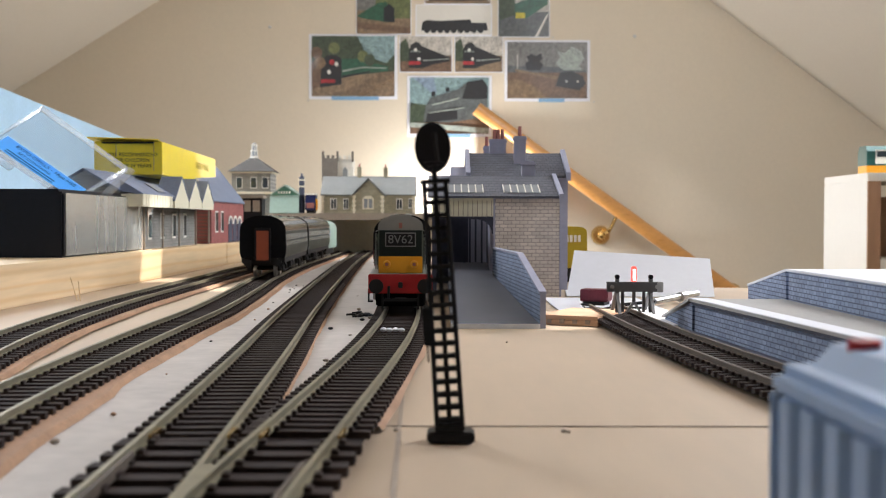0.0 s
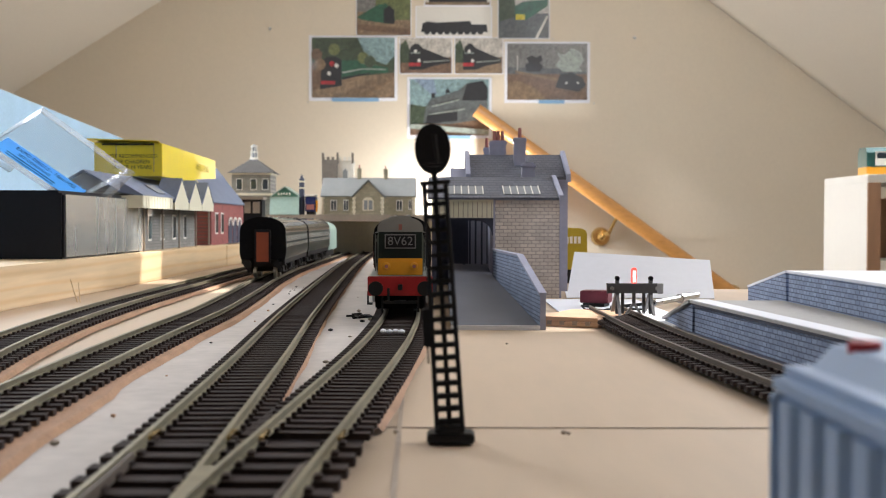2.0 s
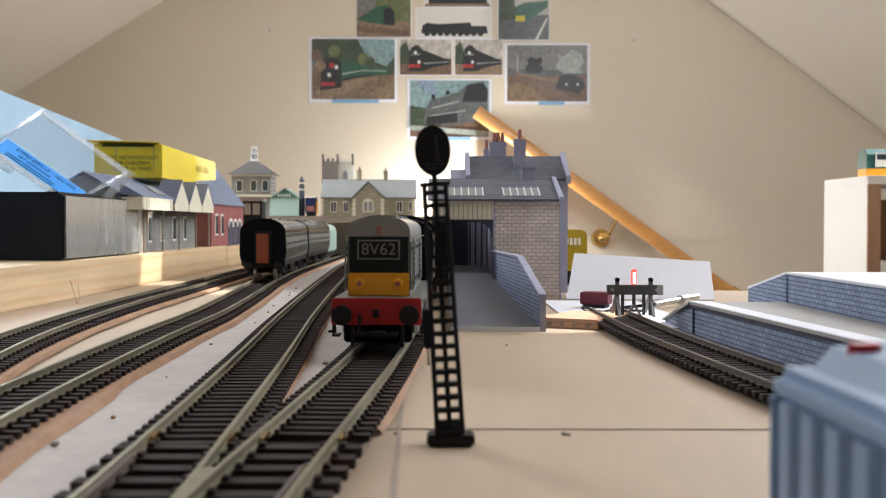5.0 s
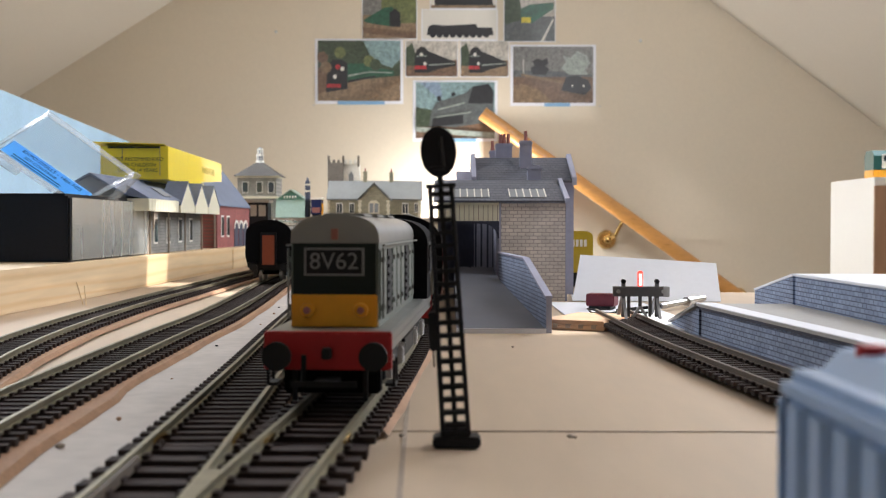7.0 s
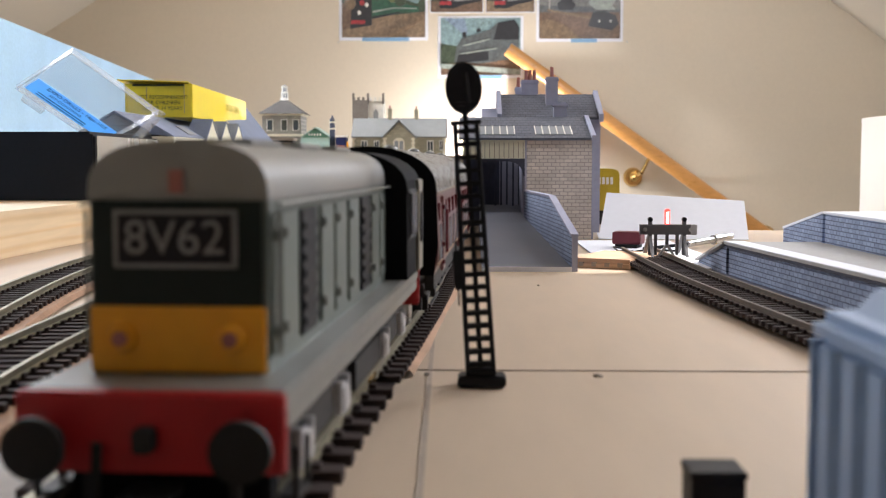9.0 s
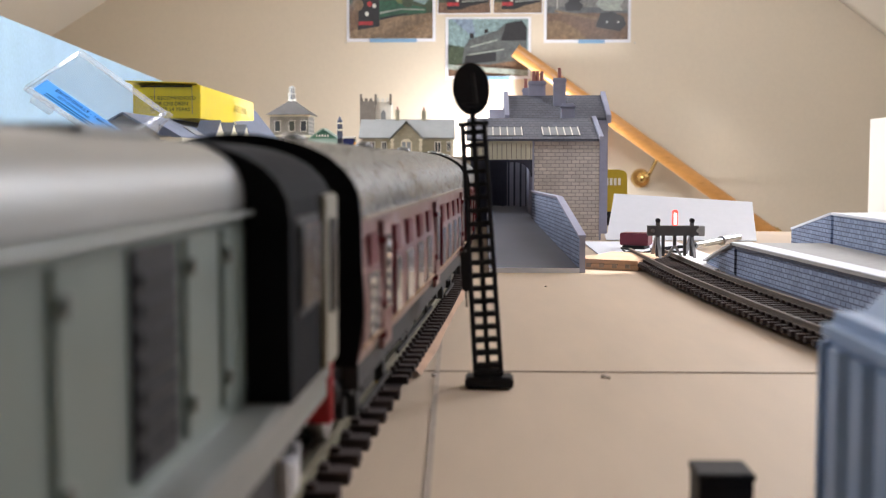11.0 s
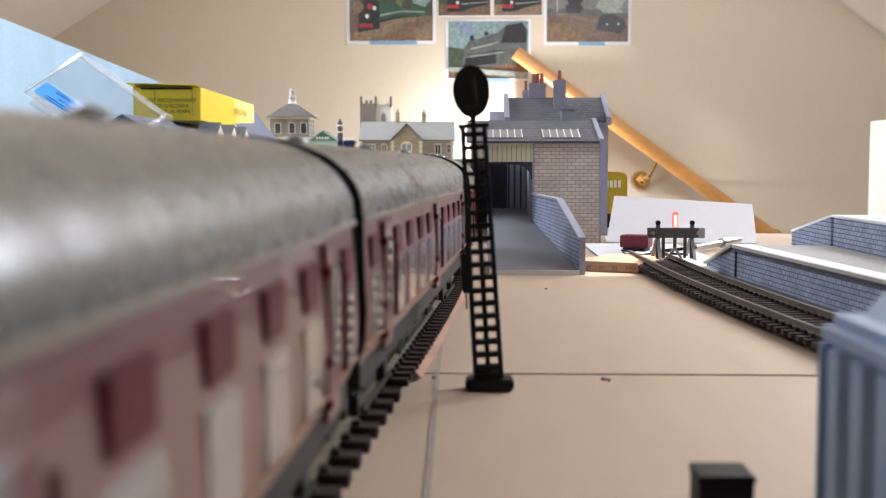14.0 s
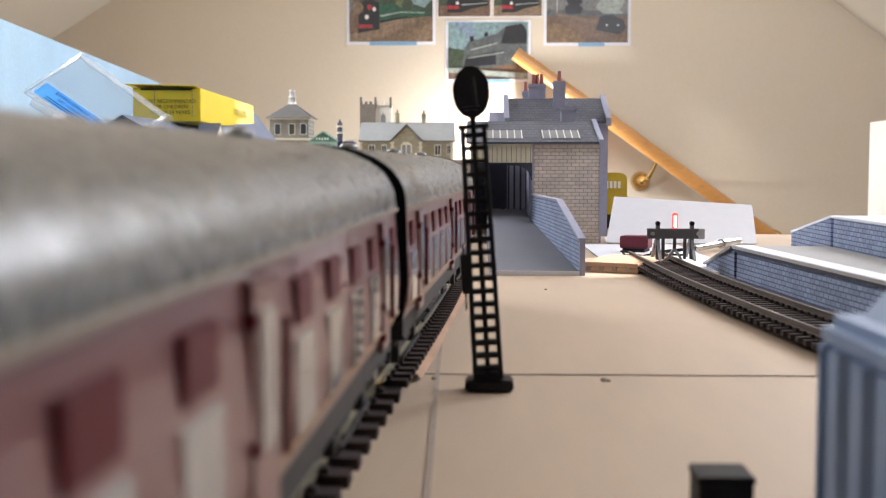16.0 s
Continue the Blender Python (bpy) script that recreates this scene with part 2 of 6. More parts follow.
TOWER_SUNLIT = mat("sunlit_tower_stone", (0.62, 0.58, 0.50), 0.8, 0, 0.12, 400, 0.3, 80)
CARDBROWN = mat("brown_card", (0.30, 0.25, 0.20), 0.8, 0, 0.15, 200, 0.2, 20)
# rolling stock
# one green: nose darkened for shade, weathered side paled for reflected light
GREEN = mat("brunswick_green_shaded", (0.009, 0.017, 0.015), 0.45, 0, 0.15, 200, 0.05, 40, spec=0.25)
SIDEGREY = mat("weathered_green_lit_side", (0.135, 0.160, 0.138), 0.42, 0, 0.16, 200, 0.1, 40)
ROOFGREY = mat("grey_loco_roof", (0.27, 0.27, 0.255), 0.38, 0, 0.08, 200, 0.1, 40, coat=0.2)
YELLOW = mat("warning_yellow", (0.82, 0.37, 0.014), 0.45, 0, 0.07, 250, 0.05, 40)
RED = mat("buffer_red", (0.42, 0.010, 0.014), 0.5, 0, 0.12, 250, 0.1, 40)
CABGLASS = mat("dim_cab_glass", (0.008, 0.009, 0.010), 0.25, 0, 0.2, 200, 0, spec=0.2)
# white dimmed in colour because the nose is backlit
CODEWHITE = mat("headcode_white_shaded", (0.23, 0.23, 0.23), 0.6, 0, 0.1, 300, 0)
FOOTGREY = mat("footplate_grey", (0.17, 0.175, 0.16), 0.35, 0.1, 0.15, 250, 0.1, 40)
UNDER = mat("dark_underframe", (0.014, 0.013, 0.013), 0.6, 0, 0.3, 300, 0.2, spec=0.3)
MATTE = mat("matt_black", (0.007, 0.007, 0.008), 0.8, 0, 0.3, 300, 0.2, spec=0.06)
CABCREAM = mat("cab_window_cream", (0.24, 0.22, 0.165), 0.45, 0, 0.1, 200, 0)
MAROON = mat("coach_maroon", (0.175, 0.064, 0.061), 0.34, 0, 0.10, 200, 0.05, 40, coat=0.3)
DARKMAROON = mat("dark_maroon", (0.105, 0.009, 0.014), 0.5, 0, 0.12, 200, 0.05, 40, spec=0.2)
COACHROOF = mat("coach_roof_grey", (0.115, 0.120, 0.113), 0.28, 0, 0.10, 500, 0.04, 90, spec=0.9)
PALEPANE = mat("pale_window", (0.30, 0.275, 0.26), 0.12, 0, 0.12, 90, 0, coat=0.4)
COACHGREEN = mat("coach_green", (0.010, 0.022, 0.017), 0.35, 0, 0.15, 200, 0.05, coat=0.3)
ENDRED = mat("gangway_red_brown", (0.26, 0.055, 0.02), 0.6, 0, 0.15, 200, 0.1)
LINING = mat("straw_lining", (0.32, 0.19, 0.10), 0.5, 0, 0.1, 300, 0)
GLOSSBLACK = mat("glossy_dark_roof", (0.02, 0.022, 0.022), 0.22, 0, 0.2, 200, 0.05, 40, coat=0.6)
# white reflections in the windows are put into the pane colour
GREENPANE = mat("green_coach_pane_reflection", (0.58, 0.60, 0.56), 0.12, 0, 0.25, 60, 0, coat=0.5)
BUFFGREY = mat("painted_metal", (0.16, 0.158, 0.165), 0.42, 0.3, 0.15, 300, 0.1)
WHITEMETAL = mat("pale_and_sunlit_metal", (0.52, 0.52, 0.53), 0.38, 0.5, 0.12, 300, 0.1)
STEELBLUE = mat("blue_grey_plastic", (0.27, 0.385, 0.58), 0.42, 0, 0.05, 250, 0.05, 30)
OFFCUT = mat("wood_offcut", (0.58, 0.37, 0.235), 0.75, 0, 0.15, 250, 0.3, 50, streak=(0.3, 1, 1))
SHELFWHITE = mat("white_shelf_board", (0.82, 0.79, 0.72), 0.5, 0, 0.02, 100, 0.05)
SHELFWOOD = mat("shelf_wood", (0.42, 0.24, 0.14), 0.5, 0, 0.12, 100, 0.1, streak=(1, 1, 0.2))
GREENLOCO = mat("toy_green", (0.02, 0.10, 0.09), 0.35, 0, 0.1, 200, 0)
TAPE = mat("blue_tape", (0.22, 0.40, 0.60), 0.6, 0, 0.08, 300, 0)


# ---- building blocks ----
def thing(name, label, category, m=None, group="", kind=""):
    ob = new(name)
    ob.empty_display_size = 0.02
    tagged(ob, label, category, group, kind)
    if m is not None:
        ob.matrix_basis = m
    return ob


def mesh_of(name, bm, material):
    me = bpy.data.meshes.new(name)
    bmesh.ops.recalc_face_normals(bm, faces=bm.faces)
    bm.to_mesh(me)
    bm.free()
    me.materials.append(material)
    return me


def part(name, bm, material, parent=None, label="", m=None):
    ob = new(name, mesh_of(name, bm, material))
    ob.parent = parent
    if m is not None:
        ob.matrix_basis = m
    if label:
        ob["label"] = label
    return ob


def solid(name, bm, material, label, category, m=None, kind="", group=""):
    ob = part(name, bm, material, None, "", m)
    return tagged(ob, label, category, group, kind)


def B(*boxes, bevel=0.0):
    """A bmesh of boxes (x0, x1, y0, y1, z0, z1)."""
    bm = bmesh.new()
    for b in boxes:
        add_box(bm, *b)
    if bevel:
        bmesh.ops.bevel(bm, geom=bm.edges[:], offset=bevel, segments=2, affect="EDGES", clamp_overlap=True)
    return bm


def add_box(bm, x0, x1, y0, y1, z0, z1):
    v = [bm.verts.new((x, y, z)) for z in (z0, z1) for x, y in ((x0, y0), (x1, y0), (x1, y1), (x0, y1))]
    for f in ((3, 2, 1, 0), (4, 5, 6, 7), (0, 1, 5, 4), (1, 2, 6, 5), (2, 3, 7, 6), (3, 0, 4, 7)):
        bm.faces.new([v[i] for i in f])


def prism(poly, axis, a, b, bm=None):
    """A polygon drawn out along an axis from a to b. axis y: points are (x, z); x: (y, z); z: (x, y)."""
    bm = bm or bmesh.new()
    put = {"y": lambda p, t: (p[0], t, p[1]), "x": lambda p, t: (t, p[0], p[1]), "z": lambda p, t: (p[0], p[1], t)}[axis]
    lo = [bm.verts.new(put(p, a)) for p in poly]
    hi = [bm.verts.new(put(p, b)) for p in poly]
    bm.faces.new(lo), bm.faces.new(hi[::-1])
    for i in range(len(poly)):
        j = (i + 1) % len(poly)
        bm.faces.new((lo[i], hi[i], hi[j], lo[j]))
    return bm


def rod(p, q, r0, r1=None, seg=16, bm=None):
    """A round bar from p to q."""
    bm = bm or bmesh.new()
    p, q = Vector(p), Vector(q)
    m = Matrix.Translation((p + q) / 2) @ (q - p).to_track_quat("Z", "Y").to_matrix().to_4x4()
    bmesh.ops.create_cone(bm, cap_ends=True, segments=seg, radius1=r0, radius2=r0 if r1 is None else r1, depth=(q - p).length, matrix=m)
    return bm


def ball(p, r, scale=(1, 1, 1), bm=None, seg=16):
    bm = bm or bmesh.new()
    bmesh.ops.create_uvsphere(bm, u_segments=seg, v_segments=seg // 2 + 2, radius=r, matrix=Matrix.Translation(p) @ Matrix.Diagonal((*scale, 1)))
    return bm


def smooth(ob, angle=40):
    for p in ob.data.polygons:
        p.use_smooth = True
    ob.data.set_sharp_from_angle(angle=radians(angle))
    return ob


def writing(name, text, size, material, parent, m, label=""):
    """Lettering as a mesh of its own."""
    cu = bpy.data.curves.new(name, "FONT")
    cu.body, cu.size, cu.align_x, cu.align_y, cu.extrude = text, size, "CENTER", "CENTER", 0.00008
    tmp = bpy.data.objects.new(name, cu)
    me = bpy.data.meshes.new_from_object(tmp)
    bpy.data.objects.remove(tmp)
    me.materials.clear()
    me.materials.append(material)
    ob = new(name, me)
    ob.parent, ob.matrix_basis = parent, m
    if label:
        ob["label"] = label
    return ob


def between(pts, y):
    """Smooth x at y through (y, x) pairs."""
    ys, xs = [p[0] for p in pts], [p[1] for p in pts]
    if y <= ys[0]:
        return xs[0] + (xs[1] - xs[0]) / (ys[1] - ys[0]) * (y - ys[0])
    if y >= ys[-1]:
        return xs[-1] + (xs[-1] - xs[-2]) / (ys[-1] - ys[-2]) * (y - ys[-1])
    i = max(k for k in range(len(ys) - 1) if ys[k] <= y)
    def slope(k):
        a, b = max(0, k - 1), min(len(ys) - 1, k + 1)
        return (xs[b] - xs[a]) / (ys[b] - ys[a])
    h = ys[i + 1] - ys[i]
    u = (y - ys[i]) / h
    return ((1 + 2 * u) * (1 - u) ** 2 * xs[i] + u * (1 - u) ** 2 * h * slope(i)
            + u * u * (3 - 2 * u) * xs[i + 1] + u * u * (u - 1) * h * slope(i + 1))


# ---- the loft ----
def room():
    y0, y1, zf = -2.2, 4.04, -0.78
    xl, xr, apex = -1.9, 2.0, 0.057
    gable = [(xl, -2.6), (xr, -2.6), (xr, slope_right(xr)), (apex, slope_right(apex)), (xl, slope_left(xl))]
    w = solid("wall_north", prism(gable, "y", y1, y1 + 0.12), WALL, "cream painted gable wall with photographs pinned up", "wall", kind="structure")
    solid("wall_south", prism(gable, "y", y0 - 0.12, y0), WALL, "cream painted gable wall behind the railway", "wall", kind="structure")
    solid("wall_west", B((xl - 0.12, xl, y0, y1, -2.6, slope_left(xl))), WALL, "low cream knee wall under the roof slope", "wall", kind="structure")
    solid("wall_east", B((xr, xr + 0.12, y0, y1, -2.6, slope_right(xr))), WALL, "low cream knee wall under the roof slope", "wall", kind="structure")
    solid("floor", B((xl, xr, y0, 2.95, zf - 0.15, zf)), FLOORM, "brown boarded loft floor", "floor", kind="structure")
    solid("floor_stairwell", B((xl, xr, 2.95, y1, -2.7, -2.6)), FLOORM, "floor at the foot of the stairs", "floor", kind="structure")
    th = 0.12
    # left slope whole; right slope with small unseen holes added for sunbeams
    lz = lambda x: slope_left(x)
    solid("ceiling_west", prism([(xl - th, lz(xl - th)), (apex, lz(apex)), (apex, lz(apex) + th), (xl - th, lz(xl - th) + th)], "y", y0 - 0.12, y1 + 0.12), CEIL,
          "white sloping loft ceiling", "ceiling", kind="structure")
    rz = lambda x: slope_right(x)
    # each hole is cut along the sun's way so its patch lands on a chosen spot
    bm, y_at = bmesh.new(), y0 - 0.12
    def strip(a, b, c, d):
        prism([(a, rz(a)), (b, rz(b)), (b, rz(b) + 0.012), (a, rz(a) + 0.012)], "y", c, d, bm)
    for spot, dx0, dx1, dy in ((Vector((0.106, 0.640, 0.008)), 0.030, 0.030, 0.060), (Vector((-0.188, 0.905, 0.007)), 0.020, 0.030, 0.030), (Vector((-0.262, 1.045, 0.012)), 0.032, 0.055, 0.038)):
        k = (rz(spot.x) - spot.z) / (SUN_WAY.z + 0.74 * SUN_WAY.x)
        hole = spot + SUN_WAY * k
        strip(apex, xr + th, y_at, hole.y - dy)
        strip(apex, hole.x - dx0, hole.y - dy, hole.y + dy), strip(hole.x + dx1, xr + th, hole.y - dy, hole.y + dy)
        y_at = hole.y + dy
    strip(apex, xr + th, y_at, y1 + 0.12)
    solid("ceiling_east", bm, CEIL, "white sloping loft ceiling with holes added for sunbeams", "ceiling", kind="structure")


def lamp_cover_frames():
    """Window frames and opaque white blinds added above the lamps; no daylight passes through them."""
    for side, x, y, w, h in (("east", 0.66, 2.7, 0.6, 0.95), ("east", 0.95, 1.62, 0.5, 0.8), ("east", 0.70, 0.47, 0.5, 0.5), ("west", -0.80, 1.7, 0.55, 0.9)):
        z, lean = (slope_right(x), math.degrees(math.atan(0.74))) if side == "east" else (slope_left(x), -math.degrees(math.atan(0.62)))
        ob = thing("rooflight", "roof window frame and white blind added above an unseen lamp", "roof window", pose(x, y, z - 0.004, 0, lean, 0), "roof windows in the slopes")
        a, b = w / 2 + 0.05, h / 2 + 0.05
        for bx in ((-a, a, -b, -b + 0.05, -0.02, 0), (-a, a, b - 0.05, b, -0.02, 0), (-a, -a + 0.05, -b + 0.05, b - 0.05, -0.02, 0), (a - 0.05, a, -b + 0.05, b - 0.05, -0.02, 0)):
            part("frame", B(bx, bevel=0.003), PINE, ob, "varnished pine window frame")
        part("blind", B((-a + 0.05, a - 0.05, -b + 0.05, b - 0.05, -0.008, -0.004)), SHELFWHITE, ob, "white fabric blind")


def poster(name, x0, x1, z0, z1, label, sky, ground, subject, margin=0.010, tape=None):
    """A pinned photograph: paper, sky, ground and the engine in plain shapes."""
    y = 4.0395
    ob = thing(name, label, "photo", pose((x0 + x1) / 2, y, z0), "photographs on the wall")
    w, h = (x1 - x0) / 2, z1 - z0
    part("paper", B((-w, w, -0.0012, 0, 0, h)), PAPER, ob)
    a, b, c, d = -w + margin, w - margin, margin * 1.1, h - margin * 0.7
    hz = c + (d - c) * 0.46
    part("printed_sky", B((a, b, -0.0018, -0.0012, hz, d)), sky, ob)
    part("printed_ground", B((a, b, -0.0018, -0.0012, c, hz)), ground, ob)
    for i, (poly, material, nm) in enumerate(subject):
        pts = [(a + (b - a) * u, c + (d - c) * v) for u, v in poly]
        part(nm, prism(pts, "y", -0.0024 - 0.0004 * i, -0.0018), material, ob)
    if tape:
        part("tape", B((tape[0], tape[1], -0.006, -0.0012, -0.002, 0.010)), TAPE, ob, "strip of blue masking tape")
    return ob


def posters():
    col = lambda n, c: mat(n, c, 0.45, 0, 0.55, 230, 0, 70, coat=0.1)
    tree, brown, sand = col("print_foliage", (0.045, 0.065, 0.035)), col("print_earth", (0.15, 0.09, 0.055)), col("print_ballast", (0.22, 0.15, 0.09))
    pale, haze, blue = col("print_pale_sky", (0.46, 0.43, 0.38)), col("print_haze", (0.17, 0.165, 0.155)), col("print_blue_sky", (0.20, 0.30, 0.31))
    dark, green, redp, grey = col("print_black", (0.012, 0.012, 0.014)), col("print_green", (0.02, 0.09, 0.05)), col("print_red", (0.34, 0.02, 0.025)), col("print_grey", (0.085, 0.095, 0.095))
    grass, white, yel = col("print_grass", (0.13, 0.15, 0.055)), mat("print_white", (0.70, 0.68, 0.62), 0.5, 0, 0.06), col("print_yellow", (0.5, 0.42, 0.02))
    smoke, tan = col("print_smoke", (0.20, 0.27, 0.36)), col("print_scrub", (0.19, 0.125, 0.07))
    lite = col("print_highlight", (0.30, 0.34, 0.30))
    rnd = lambda cx, cy, rx, ry, n=14: [(cx + rx * math.cos(2 * math.pi * i / n), cy + ry * math.sin(2 * math.pi * i / n)) for i in range(n)]
    poster("photograph", -0.472, -0.161, 0.482, 0.711, "colour photo of a green streamlined steam engine in a cutting", blue, sand, [
        ([(0, .3), (0, 1), (.55, 1), (.62, .8), (.66, .55), (.75, .62), (.9, .55), (1, .7), (1, .42), (.2, .3)], tree, "printed_tree"),
        ([(0, .1), (0, .55), (.1, .6), (.14, .2)], brown, "printed_bank"),
        ([(.3, .62), (.62, .62), (.72, .55), (.92, .5), (.92, .42), (.7, .4), (.34, .3)], green, "printed_engine"),
        ([(.10, .14), (.36, .2), (.36, .62), (.30, .68), (.18, .68), (.12, .58)], dark, "printed_front"),
        ([(.11, .22), (.28, .22), (.28, .28), (.11, .28)], redp, "printed_beam"),
        ([(.37, .40), (.62, .47), (.9, .46), (.9, .475), (.62, .49), (.37, .43)], lite, "printed_stripe"), ([(.37, .30), (.7, .40), (.7, .42), (.37, .34)], dark, "printed_wheel"),
        *[(rnd(u, v, .07, .10, 9), m, "printed_leaves") for u, v, m in ((.06, .72, brown), (.15, .85, tree), (.10, .55, tan), (.27, .80, grass), (.40, .88, tree), (.52, .80, tree), (.62, .66, grass), (.70, .60, tree))], ([(.5, 0), (1, .36), (1, .30), (.62, 0)], tan, "printed_path"),
        (rnd(.30, .53, .022, .035), white, "printed_lamp"), (rnd(.21, .40, .022, .035), white, "printed_disc"), (rnd(.245, .56, .03, .045), redp, "printed_plate")], tape=(-0.075, 0.09))
    poster("photograph", 0.215, 0.516, 0.476, 0.691, "faded colour photo of a steam train on a branch line", haze, brown, [
        ([(0, .46), (0, .58), (.6, .56), (1, .5), (1, .46)], grey, "printed_hedge"),
        ([(.24, .5), (.22, .62), (.27, .66), (.24, .74), (.30, .79), (.36, .75), (.42, .80), (.44, .70), (.40, .66), (.45, .60), (.41, .5)], dark, "printed_tree"),
        ([(.70, .5), (.60, .62), (.66, .72), (.62, .84), (.72, .80), (.80, .92), (.92, .84), (.96, .7), (.90, .58), (.94, .5)], lite, "printed_steam"), ([(0, 0), (.5, 0), (.36, .2), (.14, .34), (0, .3)], tan, "printed_scrub"), ([(.12, .52), (.135, .52), (.135, .78), (.12, .78)], pale, "printed_post"),
        ([(.1, .48), (.75, .30), (.75, .36), (.1, .515)], tan, "printed_train"),
        ([(.60, .22), (.90, .14), (.98, .26), (.94, .40), (.80, .48), (.66, .46)], dark, "printed_engine"), (rnd(.74, .30, .012, .02), white, "printed_lamp"), (rnd(.88, .30, .012, .02), white, "printed_lamp")], tape=(-0.03, 0.06))
    poster("photograph", -0.127, 0.171, 0.351, 0.566, "colour photo of a grey steam engine under blue smoke", blue, brown, [
        ([(0, .2), (0, .55), (.25, .5), (.3, .2)], tree, "printed_tree"),
        ([(.04, 1), (.3, 1), (.34, .72), (.28, .72)], smoke, "printed_smoke"),
        ([(.17, .22), (.2, .5), (.26, .64), (.62, .8), (.72, .92), (.92, .97), (.98, .85), (.98, .3), (.5, .2)], grey, "printed_engine"),
        ([(.2, .2), (.6, .26), (.6, .42), (.22, .36)], dark, "printed_wheels"), ([(.27, .66), (.32, .66), (.32, .75), (.27, .75)], dark, "printed_chimney"),
        ([(.45, .74), (.5, .76), (.5, .82), (.45, .81)], dark, "printed_dome"), ([(.66, .62), (.72, .92), (.92, .97), (.98, .85), (.98, .62)], dark, "printed_cab"), ([(.28, .5), (.62, .62), (.62, .645), (.28, .52)], lite, "printed_rail"), ([(.24, .36), (.7, .46), (.7, .475), (.24, .375)], lite, "printed_rail"), ([(0, .12), (1, 0), (1, .1), (0, .2)], lite, "printed_track"), ([(0, .2), (.12, .34), (.05, .5), (0, .46)], tree, "printed_bush")], tape=(-0.01, 0.075))
    for x0, x1, c in ((-0.155, 0.032, brown), (0.038, 0.211, sand)):
        poster("photograph", x0, x1, 0.576, 0.705, "small colour photo of a black steam engine head-on", pale, c, [
            ([(0, .3), (0, .8), (.12, .95), (.2, .6), (.2, .3)], tree, "printed_tree"),
            ([(.17, .1), (.17, .58), (.21, .76), (.29, .84), (.37, .82), (.43, .72), (.60, .62), (.80, .50), (.97, .42), (.97, .30), (.62, .2), (.44, .1)], dark, "printed_engine"),
            ([(.17, .2), (.4, .2), (.4, .3), (.17, .3)], redp, "printed_beam"), (rnd(.3, .62, .03, .05), white, "printed_lamp"), (rnd(.37, .36, .03, .045), white, "printed_disc"), ([(.2, .56), (.4, .56), (.4, .585), (.2, .585)], lite, "printed_rail"), ([(.45, .3), (.95, .36), (.95, .375), (.45, .33)], lite, "printed_rail")], margin=0.003)
    poster("photograph", -0.098, 0.171, 0.705, 0.815, "black and white side view of a steam engine", white, white, [
        ([(.06, .14), (.08, .42), (.14, .5), (.3, .46), (.6, .5), (.72, .52), (.74, .4), (.94, .4), (.96, .14)], dark, "printed_engine"),
        *[(rnd(.14 + .09 * i, .14, .04, .09), dark, "printed_wheel") for i in range(9)]], margin=0.004)
    poster("photograph", -0.307, -0.112, 0.709, 0.893, "colour photo of a steam engine on a grassy bank", haze, sand, [
        ([(.35, .3), (.35, 1), (1, 1), (1, .3)], grass, "printed_bank"), ([(0, .35), (.4, .6), (.55, .62), (.72, .3), (.6, .22), (.1, .3)], green, "printed_train"),
        ([(.5, .24), (.5, .5), (.6, .58), (.7, .5), (.7, .22)], dark, "printed_front"), ([(.0, .1), (1, 0), (1, .12), (.0, .22)], brown, "printed_track")], margin=0.003)
    poster("photograph", 0.191, 0.374, 0.70, 0.893, "colour photo of a green electric train at a platform", pale, grey, [
        ([(0, .3), (0, .9), (.3, .9), (.35, .4)], tree, "printed_tree"), ([(.32, .34), (.32, .6), (.5, .68), (.98, .72), (.98, .6), (.55, .34)], green, "printed_train"),
        ([(.34, .34), (.52, .34), (.52, .44), (.34, .44)], yel, "printed_panel"), ([(.72, 0), (.78, 0), (.98, .4), (.96, .42)], white, "printed_edge")], margin=0.003)
    poster("photograph", -0.068, 0.167, 0.815, 0.893, "colour photo of a dark steam engine on a track", white, white, [
        ([(.06, .12), (.06, .5), (.14, .6), (.3, .52), (.6, .55), (.94, .5), (.96, .12)], dark, "printed_engine"), ([(0, 0), (1, 0), (1, .14), (0, .14)], sand, "printed_track")], margin=0.003)
    for i, (x, z) in enumerate(((-0.609, 0.735), (0.672, 0.705), (-0.31, 0.705), (0.385, 0.70), (-0.475, 0.478), (0.53, 0.475))):
        r = 0.006 if i < 2 else 0.003
        pin = thing("wall_pin", "grey drawing pin in the wall" if i < 2 else "small pin at a photo corner", "pin", pose(x, 4.04, z))
        smooth(part("head", ball((0, -0.002, 0), r, (1, 0.4, 1), seg=12), STEEL, pin))
        part("shank", rod((0, 0, 0), (0, -0.002, 0), 0.001, seg=6), STEEL, pin)


